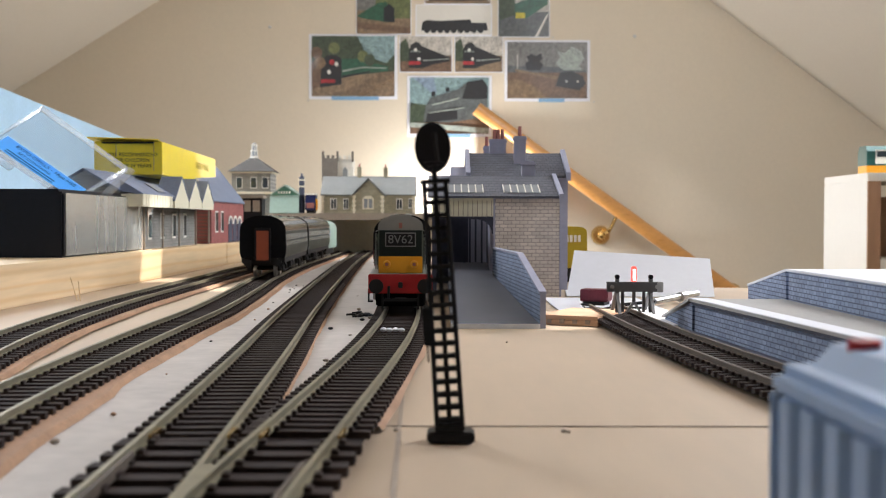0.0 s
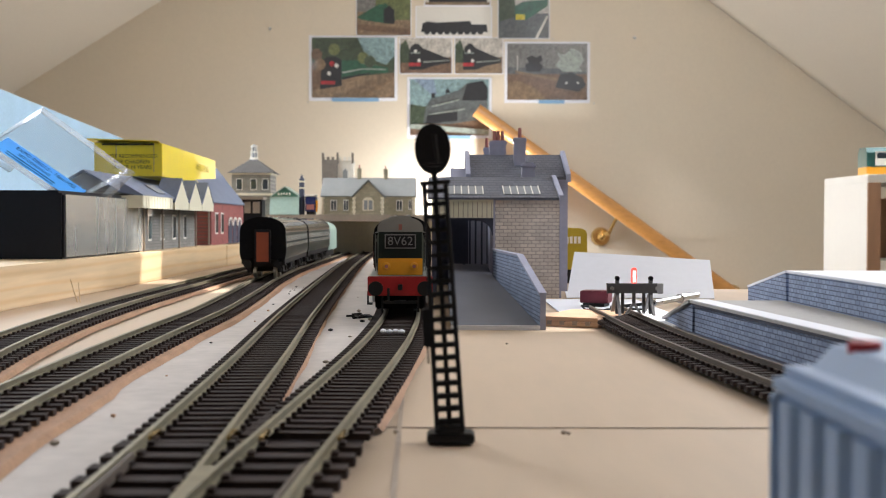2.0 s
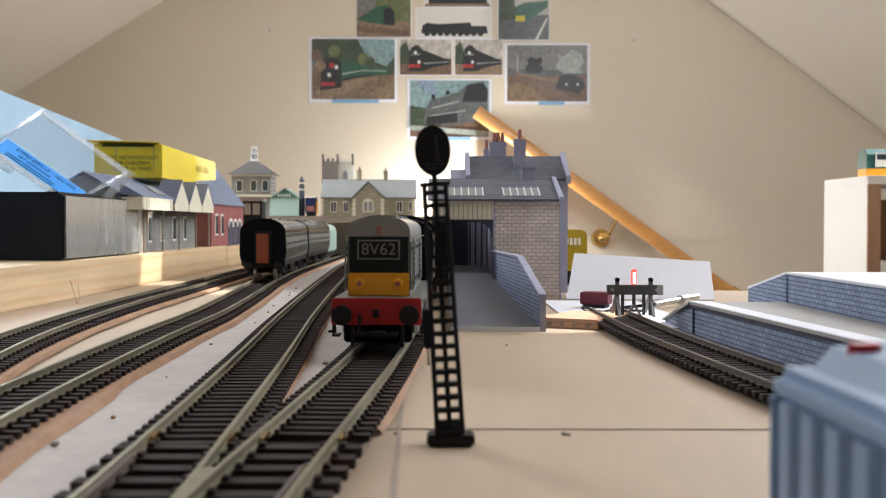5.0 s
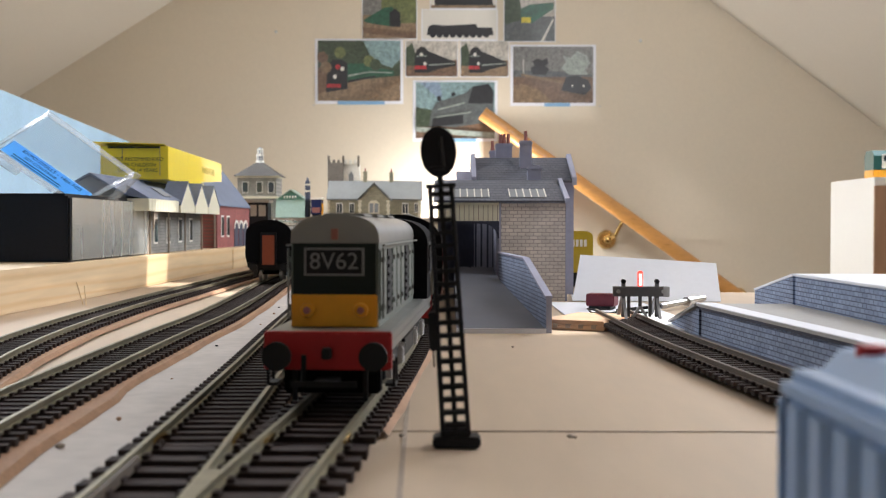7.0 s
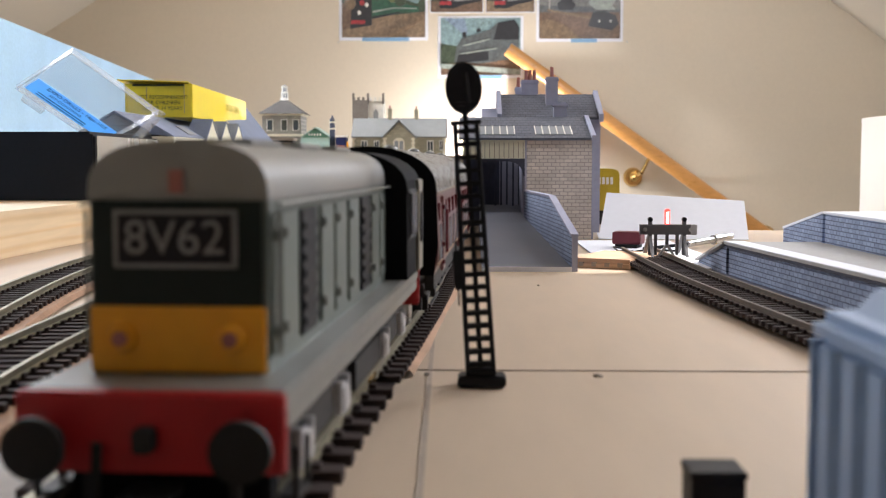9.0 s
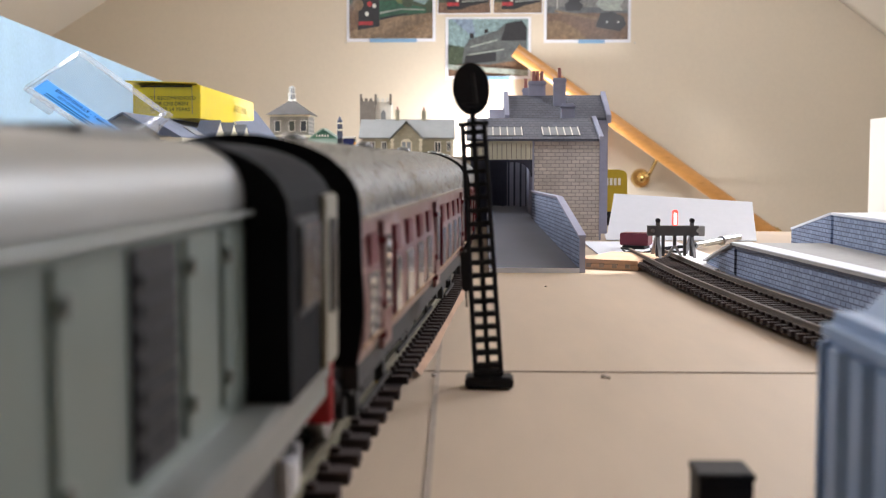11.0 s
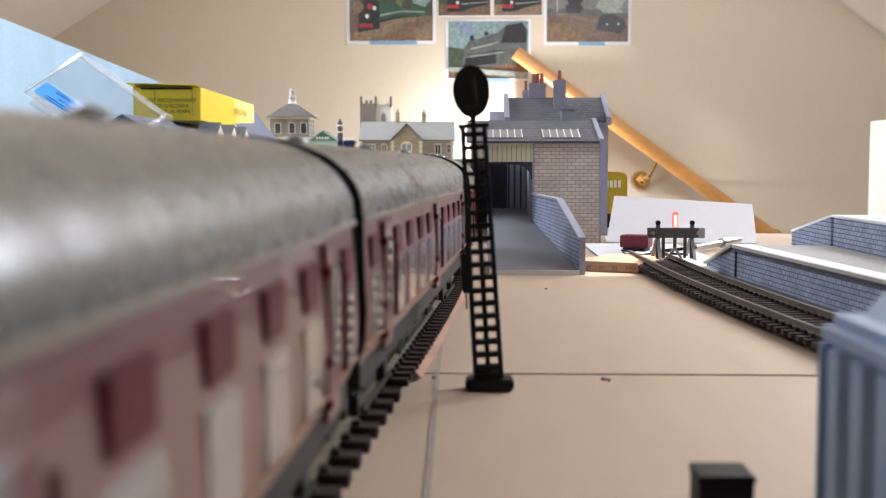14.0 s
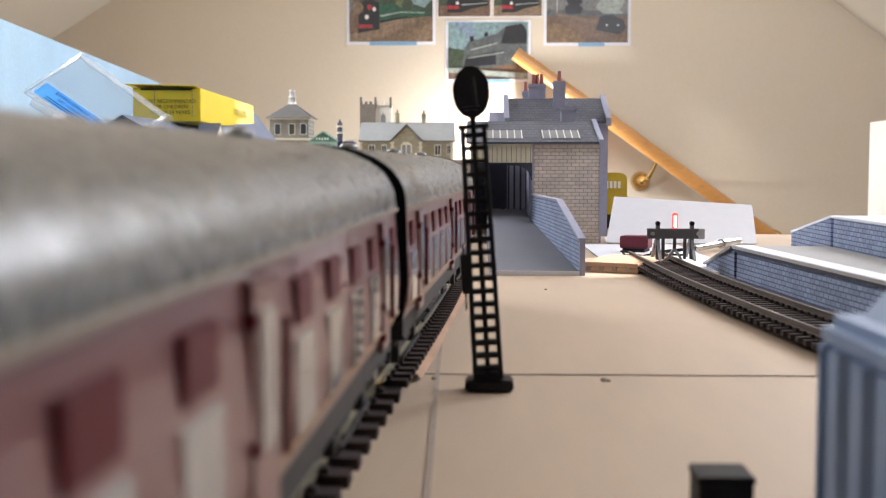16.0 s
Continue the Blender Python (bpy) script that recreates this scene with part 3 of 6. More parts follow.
def handrail():
    ob = thing("handrail", "varnished wooden stair handrail on the gable wall", "handrail", pose(0, 3.955, 0))
    p, q = Vector((0.115, 0, 0.442)), Vector((1.06, 0, -0.231))
    bar = part("rail", rod(p, q, 0.024, seg=24), RAILWOOD, ob)
    smooth(bar)
    for x, z, ax, az in ((0.556, 0.006, 0.050, 0.080), (1.022, -0.196, 0.010, -0.016)):
        br = part("bracket", rod((x, 0.085, z), (x, 0.068, z), 0.034, 0.028, 24), BRASS, ob, "polished brass wall rose")
        smooth(br)
        smooth(part("arm", rod((x, 0.07, z), (x + 0.4 * ax, 0.01, z + 0.2 * az), 0.007, seg=12, bm=rod((x + 0.4 * ax, 0.01, z + 0.2 * az), (x + ax, 0.0, z + az), 0.006, seg=12)), BRASS, br))
        smooth(part("boss", ball((x, 0.055, z), 0.015, seg=12), BRASS, br))


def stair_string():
    """A sloping board added out of sight behind the shed, to cut the lamp's light on the wall."""
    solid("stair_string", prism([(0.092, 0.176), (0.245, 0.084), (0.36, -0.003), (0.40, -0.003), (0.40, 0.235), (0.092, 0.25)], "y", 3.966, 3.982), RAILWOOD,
          "unseen sloping board added to cut the light on the gable wall", "stair string", kind="structure")
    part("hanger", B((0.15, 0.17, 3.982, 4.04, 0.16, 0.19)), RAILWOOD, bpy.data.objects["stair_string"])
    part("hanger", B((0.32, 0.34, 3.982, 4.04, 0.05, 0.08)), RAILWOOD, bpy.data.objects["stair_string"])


def bookcase():
    ob = thing("bookcase", "white-sided bookcase with wooden front edges", "bookcase", pose(0.5935, 1.60, -0.78))
    h, d, w = 0.891, 0.185, 0.5
    part("side_panel", B((0, 0.016, 0.004, d, 0, h), bevel=0.001), SHELFWHITE, ob)
    part("side_panel", B((w - 0.016, w, 0.004, d, 0, h), bevel=0.001), SHELFWHITE, ob)
    part("edge_strip", B((0, 0.018, 0, 0.004, 0, h)), SHELFWOOD, ob, "wooden front edging")
    part("edge_strip", B((w - 0.018, w, 0, 0.004, 0, h)), SHELFWOOD, ob, "wooden front edging")
    part("back_panel", B((0.016, w - 0.016, d - 0.006, d, 0.02, h - 0.018)), SHELFWOOD, ob, "brown back panel")
    part("top", B((0.0, w, 0.002, d, h, h + 0.012), bevel=0.001), SHELFWHITE, ob)
    for z in (0.05, 0.42, 0.765):
        part("shelf", B((0.017, w - 0.017, 0.006, d - 0.007, z, z + 0.016)), SHELFWHITE, ob)
    # a small boxed model stands on it
    t = thing("toy_locomotive", "small green and yellow model diesel on the bookcase", "model train", pose(0.606, 1.64, 0.1232))
    part("base", B((0, 0.11, 0, 0.036, 0, 0.012), bevel=0.001), YELLOW, t)
    part("body", prism([(0, .012), (.036, .012), (.036, .032), (.030, .04), (.006, .04), (0, .032)], "x", 0.0, 0.11), GREENLOCO, t)
    part("cab_front", B((0.012, 0.032, -0.0012, 0, 0.014, 0.034)), SHELFWHITE, t)
    part("window", B((0.014, 0.030, -0.002, -0.0012, 0.024, 0.032)), DARKGLAZE, t)
    part("window", B((0.05, 0.08, -0.0012, 0, 0.022, 0.032)), DARKGLAZE, t)


# ---- the baseboard ----
def baseboard():
    ob = thing("baseboard", "plywood model railway baseboard on timber legs", "baseboard", pose(0, 0, 0))
    part("board", prism([(-0.80, -0.7), (0.56, -0.7), (0.56, 0.90), (0.125, 0.95), (0.125, 2.45), (-0.80, 2.45)], "z", -0.012, 0.0), PLY, ob)
    part("frame", B((-0.80, 0.56, -0.7, -0.675, -0.07, -0.0122), (-0.80, 0.125, 2.425, 2.45, -0.07, -0.0122),
                    (-0.80, -0.775, -0.675, 2.425, -0.07, -0.0122), (0.535, 0.56, -0.675, 0.89, -0.07, -0.0122)), PINE, ob)
    for x, y in ((-0.76, -0.66), (-0.76, 0.85), (-0.76, 2.37), (0.49, -0.66), (0.49, 0.84), (0.075, 2.37)):
        part("leg", B((x, x + 0.044, y, y + 0.044, -0.78, -0.0125)), PINE, ob)
    bm = bmesh.new()
    vs = [bm.verts.new(p) for p in ((-0.112, 0.05, 0.0008), (-0.052, 0.05, 0.0008), (-0.030, 0.30, 0.0008), (-0.012, 0.60, 0.0008), (-0.02, 1.7, 0.0008), (-0.160, 1.7, 0.0008))]
    bm.faces.new(vs)
    ob2 = solid("white_sheet", bm, WHITEPLY, "whitened paper underlay between the tracks", "underlay")
    sm = ob2.modifiers.new("thick", "SOLIDIFY")
    sm.thickness, sm.offset = 0.0006, -1
    line = lambda n, a, b, w: solid(n, prism([(a[0] - w, a[1] - w), (b[0] + w, b[1] - w), (b[0] + w, b[1] + w), (a[0] - w, a[1] + w)], "z", 0.0001, 0.0003), PENCIL, "ruled pencil line on the plywood", "pencil line")
    line("pencil_line", (-0.028, 0.300), (0.44, 0.3005), 0.0004)
    solid("pencil_line", prism([(-0.0075, 0.10), (-0.0063, 0.10), (-0.0121, 0.36), (-0.0133, 0.36)], "z", 0.0001, 0.0003), PENCIL, "ruled pencil line on the plywood", "pencil line")
    # white card under the buffer stop
    solid("white_card", B((0.07, 0.135, 0.59, 0.80, 0.0002, 0.0008)), PAPER, "white card lying flat on the board", "card")


RAIL_Z = 0.0068


def track(name, pts, y0, y1, label, cork=0.0192, cork_from=None, rail_mat=None, pitch=0.0076, gap=None, sleeper_from=None, detail_to=0.95):
    """A track of flat-bottom rails on plastic sleepers and a cork strip. pts: (y, x of the centre)."""
    ob = thing(name, label, "railway track", pose(0, 0, 0), "tracks on the baseboard")
    cx = lambda y: between(pts, y)
    def side(y, off):
        s = (cx(y + 0.004) - cx(y - 0.004)) / 0.008
        k = math.sqrt(1 + s * s)
        return Vector((cx(y) + off / k, y - off * s / k, 0))
    n = max(8, int((y1 - y0) / 0.02))
    ys = [y0 + (y1 - y0) * i / n for i in range(n + 1)]
    prof = [(-.0012, 0), (.0012, 0), (.0012, .0005), (.0004, .0007), (.0004, .0017), (.00062, .0019), (.00062, .0025), (-.00062, .0025), (-.00062, .0019), (-.0004, .0017), (-.0004, .0007), (-.0012, .0005)]
    base = RAIL_Z - 0.0025
    for off in (-0.00887, 0.00887):
        bm = bmesh.new()
        rings = [[bm.verts.new(side(y, off + a) + Vector((0, 0, base + b))) for a, b in prof] for y in ys]
        for r0, r1 in zip(rings, rings[1:]):
            for i in range(len(prof)):
                j = (i + 1) % len(prof)
                bm.faces.new((r0[i], r1[i], r1[j], r0[j]))
        part("rail", bm, rail_mat or RAIL, ob, "worn nickel-silver rail")
    if cork:
        bm = bmesh.new()
        rows = []
        for i, y in enumerate([q for q in ys if q >= (cork_from or y0)]):
            wob = 0.0004 * math.sin(i * 0.9) + 0.0002 * math.sin(i * 4.1) + (0.0022 if y < 0.345 and cork > 0.018 else 0)
            rows.append([bm.verts.new(side(y, o) + Vector((0, 0, z))) for o, z in ((-cork + wob, 0.0009), (-cork + 0.0015 + wob, 0.0026), (cork - 0.0015 + wob, 0.0026), (cork + wob, 0.0009))])
        for r0, r1 in zip(rows, rows[1:]):
            for i in range(3):
                bm.faces.new((r0[i], r1[i], r1[i + 1], r0[i + 1]))
        part("cork_strip", bm, CORK, ob, "tan cork underlay strip")
    # dark sheet between the sleepers
    bm = bmesh.new()
    rows = [[bm.verts.new(side(y, o) + Vector((0, 0, 0.00285))) for o in (-0.0142, 0.0142)] for y in ys]
    for r0, r1 in zip(rows, rows[1:]):
        bm.faces.new((r0[0], r1[0], r1[1], r0[1]))
    part("underlay", bm, UNDERLAY, ob, "dark sheet between the sleepers")
    bm = B((-0.0151, 0.0151, -0.21 * pitch, 0.21 * pitch, 0, 0.0017))
    for s in (-1, 1):
        for o in (-0.0023, 0.0012):
            add_box(bm, s * 0.00887 + o, s * 0.00887 + o + 0.0011, -0.0011, 0.0011, 0.0017, 0.0025)
    me = mesh_of("sleeper", bm, SLEEPER)
    z = base - 0.0017
    y, far = (sleeper_from or y0) + 0.003, bmesh.new()
    while y < y1 - 0.002:
        p, ang = side(y, 0), math.degrees(math.atan2(-(cx(y + 0.004) - cx(y - 0.004)), 0.008))
        m = pose(p.x, y, z, 0, 0, ang)
        if y < detail_to:
            s = new("sleeper", me)
            s.parent, s.matrix_basis = ob, m
        else:
            k = len(far.verts)
            far.from_mesh(me)
            far.verts.ensure_lookup_table()
            bmesh.ops.transform(far, matrix=m, verts=far.verts[k:])
        y += pitch
    if len(far.verts):
        tagged(part("sleeper_run", far, SLEEPER, ob), kind="stuff")
    else:
        far.free()
    return ob


LINE_A = [(0.30, -0.150), (0.45, -0.176), (0.56, -0.188), (0.70, -0.196), (0.85, -0.199), (1.1, -0.203), (1.7, -0.205)]
LINE_B = [(0.20, -0.108), (0.277, -0.1165), (0.40, -0.1230), (0.50, -0.1262), (0.63, -0.1290), (0.83, -0.1410), (0.955, -0.1500), (1.2, -0.1605), (1.6, -0.1640), (1.9, -0.1650)]
LINE_C = [(0.10, -0.0525), (0.205, -0.0555), (0.26, -0.0580), (0.313, -0.0605), (0.417, -0.0660), (0.60, -0.0770), (0.92, -0.0925), (1.4, -0.1125), (1.9, -0.125)]
LINE_D = [(-0.9, -0.042), (-0.3, -0.042), (0.0, -0.0405), (0.07, -0.0396), (0.13, -0.0382), (0.20, -0.0358), (0.26, -0.0328), (0.33, -0.0292), (0.40, -0.0258), (0.485, -0.0228), (0.597, -0.0218),
          (0.70, -0.0245), (0.80, -0.0285), (1.0, -0.037), (1.3, -0.050), (1.9, -0.074)]


def timber_mesh(a, b, y):
    """A long turnout timber with the chairs that hold its four rails."""
    bm, mid = B((-0.5 * (b - a), 0.5 * (b - a), -0.0026, 0.0026, 0, 0.0021)), (a + b) / 2
    for line in (LINE_C, LINE_D):
        for off in (-0.00887, 0.00887):
            x = between(line, y) + off - mid
            for o in (-0.0027, 0.0012):
                add_box(bm, x + o, x + o + 0.0015, -0.0015, 0.0015, 0.0021, 0.0030)
    return bm


def tracks():
    track("railway_track", LINE_A, 0.30, 1.9, "outer running line of dark sleepers and dull rails")
    track("railway_track", LINE_B, 0.14, 1.9, "second running line on a tan cork strip")
    track("railway_track", LINE_C, 0.02, 1.95, "straight line leading away from the points", cork=0.0155, cork_from=0.257, sleeper_from=0.257)
    track("railway_track", LINE_D, -0.05, 1.95, "curved line on which the train runs", cork=0.0162, cork_from=0.272, sleeper_from=0.268)
    track("railway_track", [(0.05, 0.1335), (0.20, 0.1200), (0.328, 0.1092), (0.42, 0.1015), (0.514, 0.0957), (0.60, 0.0938), (0.66, 0.0930)], 0.05, 0.655, "short weathered siding ending at the buffer stop", cork=0, rail_mat=RAILDULL, pitch=0.0063)
    # points: long timbers, check rails and the crossing nose
    ob = thing("turnout_frame", "points with long timbers and check rails", "railway points", pose(0, 0, 0))
    y = 0.03
    while y < 0.257:
        a, b = between(LINE_C, y) - 0.0151, between(LINE_D, y) + 0.0151
        s = part("timber", timber_mesh(a, b, y), SLEEPER, ob, "", pose((a + b) / 2, y, RAIL_Z - 0.0044))
        y += 0.0112
    for line, off, a, b in ((LINE_C, -0.0072, 0.16, 0.235), (LINE_D, 0.0072, 0.15, 0.225)):
        pts = [(between(line, a + (b - a) * i / 8) + off, a + (b - a) * i / 8) for i in range(9)]
        bm = bmesh.new()
        for (x0, ya), (x1, yb) in zip(pts, pts[1:]):
            prism([(x0 - .0005, ya), (x0 + .0005, ya), (x1 + .0005, yb), (x1 - .0005, yb)], "z", RAIL_Z - 0.0025, RAIL_Z - 0.0002, bm)
        bmesh.ops.remove_doubles(bm, verts=bm.verts, dist=0.00005)
        part("check_rail", bm, RAILDULL, ob)
    for line, off in ((LINE_C, -0.00887), (LINE_C, 0.00887), (LINE_D, -0.00887), (LINE_D, 0.00887)):
        x = between(line, 0.262) + off
        part("rail_joiner", B((x - 0.0013, x + 0.0013, 0.2565, 0.2665, RAIL_Z - 0.0026, RAIL_Z - 0.0010)), BRASS, ob, "bright metal rail joiner")
    part("nose", prism([(-0.0470, 0.196), (-0.0455, 0.196), (-0.0440, 0.222), (-0.0478, 0.222)], "z", RAIL_Z - 0.0026, RAIL_Z - 0.0001), RAIL, ob)


room()
lamp_cover_frames()
posters()
handrail()
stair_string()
bookcase()
baseboard()


# ---- the passing train ----
def arch(w, z_low, z_side, z_top, n=10, power=2.2):
    """A vehicle's cross section: upright sides, rounded roof."""
    pts = [(-w, z_low), (w, z_low)]
    for i in range(n + 1):
        a = math.pi * i / n
        c, s = math.cos(a), math.sin(a)
        pts.append((w * math.copysign(abs(c) ** (2 / power), c), z_side + (z_top - z_side) * abs(s) ** (2 / power)))
    return pts


def wheelset(parent, y, r=0.0068):
    ws = part("wheelset", rod((-0.0085, 0, 0), (0.0085, 0, 0), 0.0012, seg=8), UNDER, parent, "", pose(0, y, r))
    for s in (-1, 1):
        wh = part("wheel", rod((s * 0.0072, 0, 0), (s * 0.0098, 0, 0), r, r * 0.97, 24), STEEL, ws, "metal wheel")
        smooth(wh)
    return ws


def buffer_pair(ob, y, s, z=0.0135):
    for x in (-0.0125, 0.0125):
        b = part("buffer", rod((x, y, z), (x, y + s * 0.004, z), 0.0021, seg=16), UNDER, ob)
        part("buffer_head", rod((x, y + s * 0.004, z), (x, y + s * 0.0052, z), 0.0038, seg=20), UNDER, b)


def build_loco():
    ob = thing("diesel_locomotive", "green diesel model with yellow panel, red beam and headcode", "model train", pose(0, 0, 0))
    L = 0.171
    hw = 0.0119
    part("footplate", B((-0.0166, 0.0166, 0.002, L - 0.002, 0.0165, 0.0195), bevel=0.0004), FOOTGREY, ob, "pale grey running plate")
    part("side_valance", B((-0.0164, -0.0154, 0.004, L - 0.004, 0.0142, 0.0165)), FOOTGREY, ob)
    part("side_valance", B((0.0154, 0.0164, 0.004, L - 0.004, 0.0142, 0.0165)), FOOTGREY, ob)
    part("buffer_beam", B((-0.0168, 0.0168, 0.0, 0.002, 0.0095, 0.0195), bevel=0.0004), RED, ob, "red buffer beam")
    part("buffer_beam", B((-0.0168, 0.0168, L - 0.002, L, 0.0095, 0.0195), bevel=0.0004), RED, ob, "red buffer beam")
    body = part("bonnet", prism(arch(hw, 0.0195, 0.0425, 0.0428, 6), "y", 0.0135, 0.136), SIDEGREY, ob, "weathered green bonnet with reflected light in its colour")
    roof = part("bonnet_roof", prism(arch(hw + 0.0002, 0.0424, 0.0432, 0.0502, 16, 2.6), "y", 0.0131, 0.136), ROOFGREY, ob, "grey rounded roof")
    smooth(roof, 50)
    NY = 0.0085
    part("nose_panel", B((-hw + 0.0006, hw - 0.0006, NY + 0.0040, NY + 0.005, 0.0285, 0.0424)), GREEN, ob, "green nose panel with shade in its colour")
    part("warning_panel", B((-hw + 0.0002, hw - 0.0002, NY + 0.0036, NY + 0.005, 0.0197, 0.0285), bevel=0.0003), YELLOW, ob, "yellow warning panel")
    hb = part("headcode_box", B((-0.0079, 0.0079, NY + 0.0030, NY + 0.0040, 0.0338, 0.0410), bevel=0.0004), BLACK, ob, "black headcode box")
    part("headcode_frame", B((-0.0082, 0.0082, NY + 0.0032, NY + 0.0038, 0.0406, 0.0412), (-0.0082, 0.0082, NY + 0.0032, NY + 0.0038, 0.0336, 0.0342),
                             (-0.0082, -0.0076, NY + 0.0032, NY + 0.0038, 0.0336, 0.0412), (0.0076, 0.0082, NY + 0.0032, NY + 0.0038, 0.0336, 0.0412)), CODEWHITE, hb)
    writing("headcode", "8V62", 0.0064, CODEWHITE, hb, pose(0, NY + 0.00285, 0.0374, 90), "white headcode characters dimmed in colour for shade")
    part("lamp_bracket", B((-0.0009, 0.0009, NY + 0.0038, NY + 0.0046, 0.0434, 0.0464)), TERRACOTTA, ob)
    for x in (-0.0073, 0.0073):
        lm = part("marker_light", rod((x, NY + 0.0036, 0.0243), (x, NY + 0.0024, 0.0243), 0.0021, 0.0017, 16), YELLOW, ob)
        part("lens", rod((x, NY + 0.0024, 0.0243), (x, NY + 0.0021, 0.0243), 0.0010, seg=12), TERRACOTTA, lm)
    # cab
    cab = part("cab", prism(arch(0.0172, 0.0195, 0.0395, 0.0497, 14, 2.4), "y", 0.136, 0.168), MATTE, ob, "dark driving cab")
    smooth(cab, 50)
    part("cab_roof", prism(arch(0.0174, 0.0400, 0.0402, 0.0502, 14, 2.4), "y", 0.1355, 0.1685), MATTE, ob, "dark cab roof")
    for s in (-1, 1):
        w = part("cab_window", B((s * 0.0171, s * 0.0176, 0.139, 0.1545, 0.0290, 0.0410), bevel=0.0002), UNDER, ob, "large dark cab window")
        part("pane", B((s * 0.0175, s * 0.0180, 0.1403, 0.1533, 0.0300, 0.0400)), CABGLASS, w)
        w = part("cab_door", B((s * 0.0171, s * 0.0180, 0.1570, 0.1678, 0.0197, 0.0432), bevel=0.0003), CABCREAM, ob, "cream cab door panel")
        part("pane", B((s * 0.0179, s * 0.0184, 0.1600, 0.1645, 0.0270, 0.0400), bevel=0.0002), CABGLASS, w)
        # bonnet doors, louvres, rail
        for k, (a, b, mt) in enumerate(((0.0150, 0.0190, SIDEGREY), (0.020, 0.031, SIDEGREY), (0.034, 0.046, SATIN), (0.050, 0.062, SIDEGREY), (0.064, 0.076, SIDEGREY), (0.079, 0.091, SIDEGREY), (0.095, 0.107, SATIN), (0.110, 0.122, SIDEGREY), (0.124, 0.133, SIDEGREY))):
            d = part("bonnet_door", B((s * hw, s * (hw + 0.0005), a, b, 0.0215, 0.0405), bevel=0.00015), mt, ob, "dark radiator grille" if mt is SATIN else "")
            if mt is SATIN:
                for j in range(7):
                    part("slat", B((s * (hw + 0.0004), s * (hw + 0.0009), a + 0.001, b - 0.001, 0.023 + j * 0.0024, 0.0240 + j * 0.0024)), SATIN, d)
            else:
                part("hinge", B((s * (hw + 0.0004), s * (hw + 0.0011), a + 0.0008, a + 0.0018, 0.024, 0.0255), (s * (hw + 0.0004), s * (hw + 0.0011), a + 0.0008, a + 0.0018, 0.037, 0.0385)), FOOTGREY, d)
        part("grab_rail", rod((s * (hw + 0.0012), 0.0150, 0.0218), (s * (hw + 0.0012), 0.0150, 0.041), 0.0003, seg=8), FOOTGREY, ob)
        part("grab_rail", rod((s * (hw + 0.0014), 0.014, 0.0418), (s * (hw + 0.0014), 0.134, 0.0418), 0.0003, seg=8), FOOTGREY, ob)
        part("step", B((s * 0.0145, s * 0.0172, 0.006, 0.014, 0.0045, 0.0053), (s * 0.0165, s * 0.0172, 0.006, 0.0068, 0.0045, 0.0115), (s * 0.0165, s * 0.0172, 0.0132, 0.014, 0.0045, 0.0115)), UNDER, ob)
    for k in range(3):
        part("roof_vent", B((-0.006, 0.006, 0.03 + 0.036 * k, 0.05 + 0.036 * k, 0.0495, 0.0508), bevel=0.0004), ROOFGREY, ob)
    buffer_pair(ob, 0.0, -1)
    buffer_pair(ob, L, 1)
    part("coupling", B((-0.003, 0.003, -0.006, 0.004, 0.006, 0.0072), (-0.0085, 0.0085, -0.0068, -0.006, 0.0058, 0.0074)), UNDER, ob)
    part("guard_iron", B((-0.0100, -0.0088, 0.004, 0.006, 0.0008, 0.0095), (0.0088, 0.0100, 0.004, 0.006, 0.0008, 0.0095)), UNDER, ob)
    # black blocks added to close the light gaps under the locomotive
    part("under_beam_fill", B((-0.0130, 0.0130, 0.008, 0.014, 0.0022, 0.0104), bevel=0.0006), MATTE, ob, "black fill block added for the dark under the beam")
    part("under_beam_fill", B((-0.0100, 0.0100, 0.056, 0.072, 0.0022, 0.0104), bevel=0.0006), MATTE, ob)
    part("hook", B((-0.0012, 0.0012, -0.003, 0, 0.0125, 0.0155), bevel=0.0003), UNDER, ob)
    part("brake_pipe", rod((-0.006, -0.0012, 0.0135), (-0.0062, -0.0014, 0.006), 0.0007, seg=8), UNDER, ob)
    part("underframe", B((-0.0125, 0.0125, 0.012, L - 0.012, 0.0105, 0.0165), (-0.014, 0.014, 0.075, 0.112, 0.005, 0.0105)), UNDER, ob)
    for y in (0.042, 0.133):
        bg = part("bogie", B((-0.0135, -0.0105, y - 0.026, y + 0.026, 0.005, 0.0105), (0.0105, 0.0135, y - 0.026, y + 0.026, 0.005, 0.0105), (-0.0105, 0.0105, y - 0.004, y + 0.004, 0.006, 0.0105)), UNDER, ob)
        for s in (-1, 1):
            for d in (-0.017, 0.017):
                part("axlebox", B((s * 0.0133, s * 0.0150, y + d - 0.0025, y + d + 0.0025, 0.0045, 0.0095), bevel=0.0004), WHITEMETAL, bg, "pale axlebox cover")
                part("spring", B((s * 0.0134, s * 0.0148, y + d + 0.0034, y + d + 0.0046, 0.0050, 0.0104), (s * 0.0134, s * 0.0148, y + d - 0.0046, y + d - 0.0034, 0.0050, 0.0104)), WHITEMETAL, bg)
        wheelset(ob, y - 0.017), wheelset(ob, y + 0.017)
    return ob


COACH_LENGTH = 0.2480


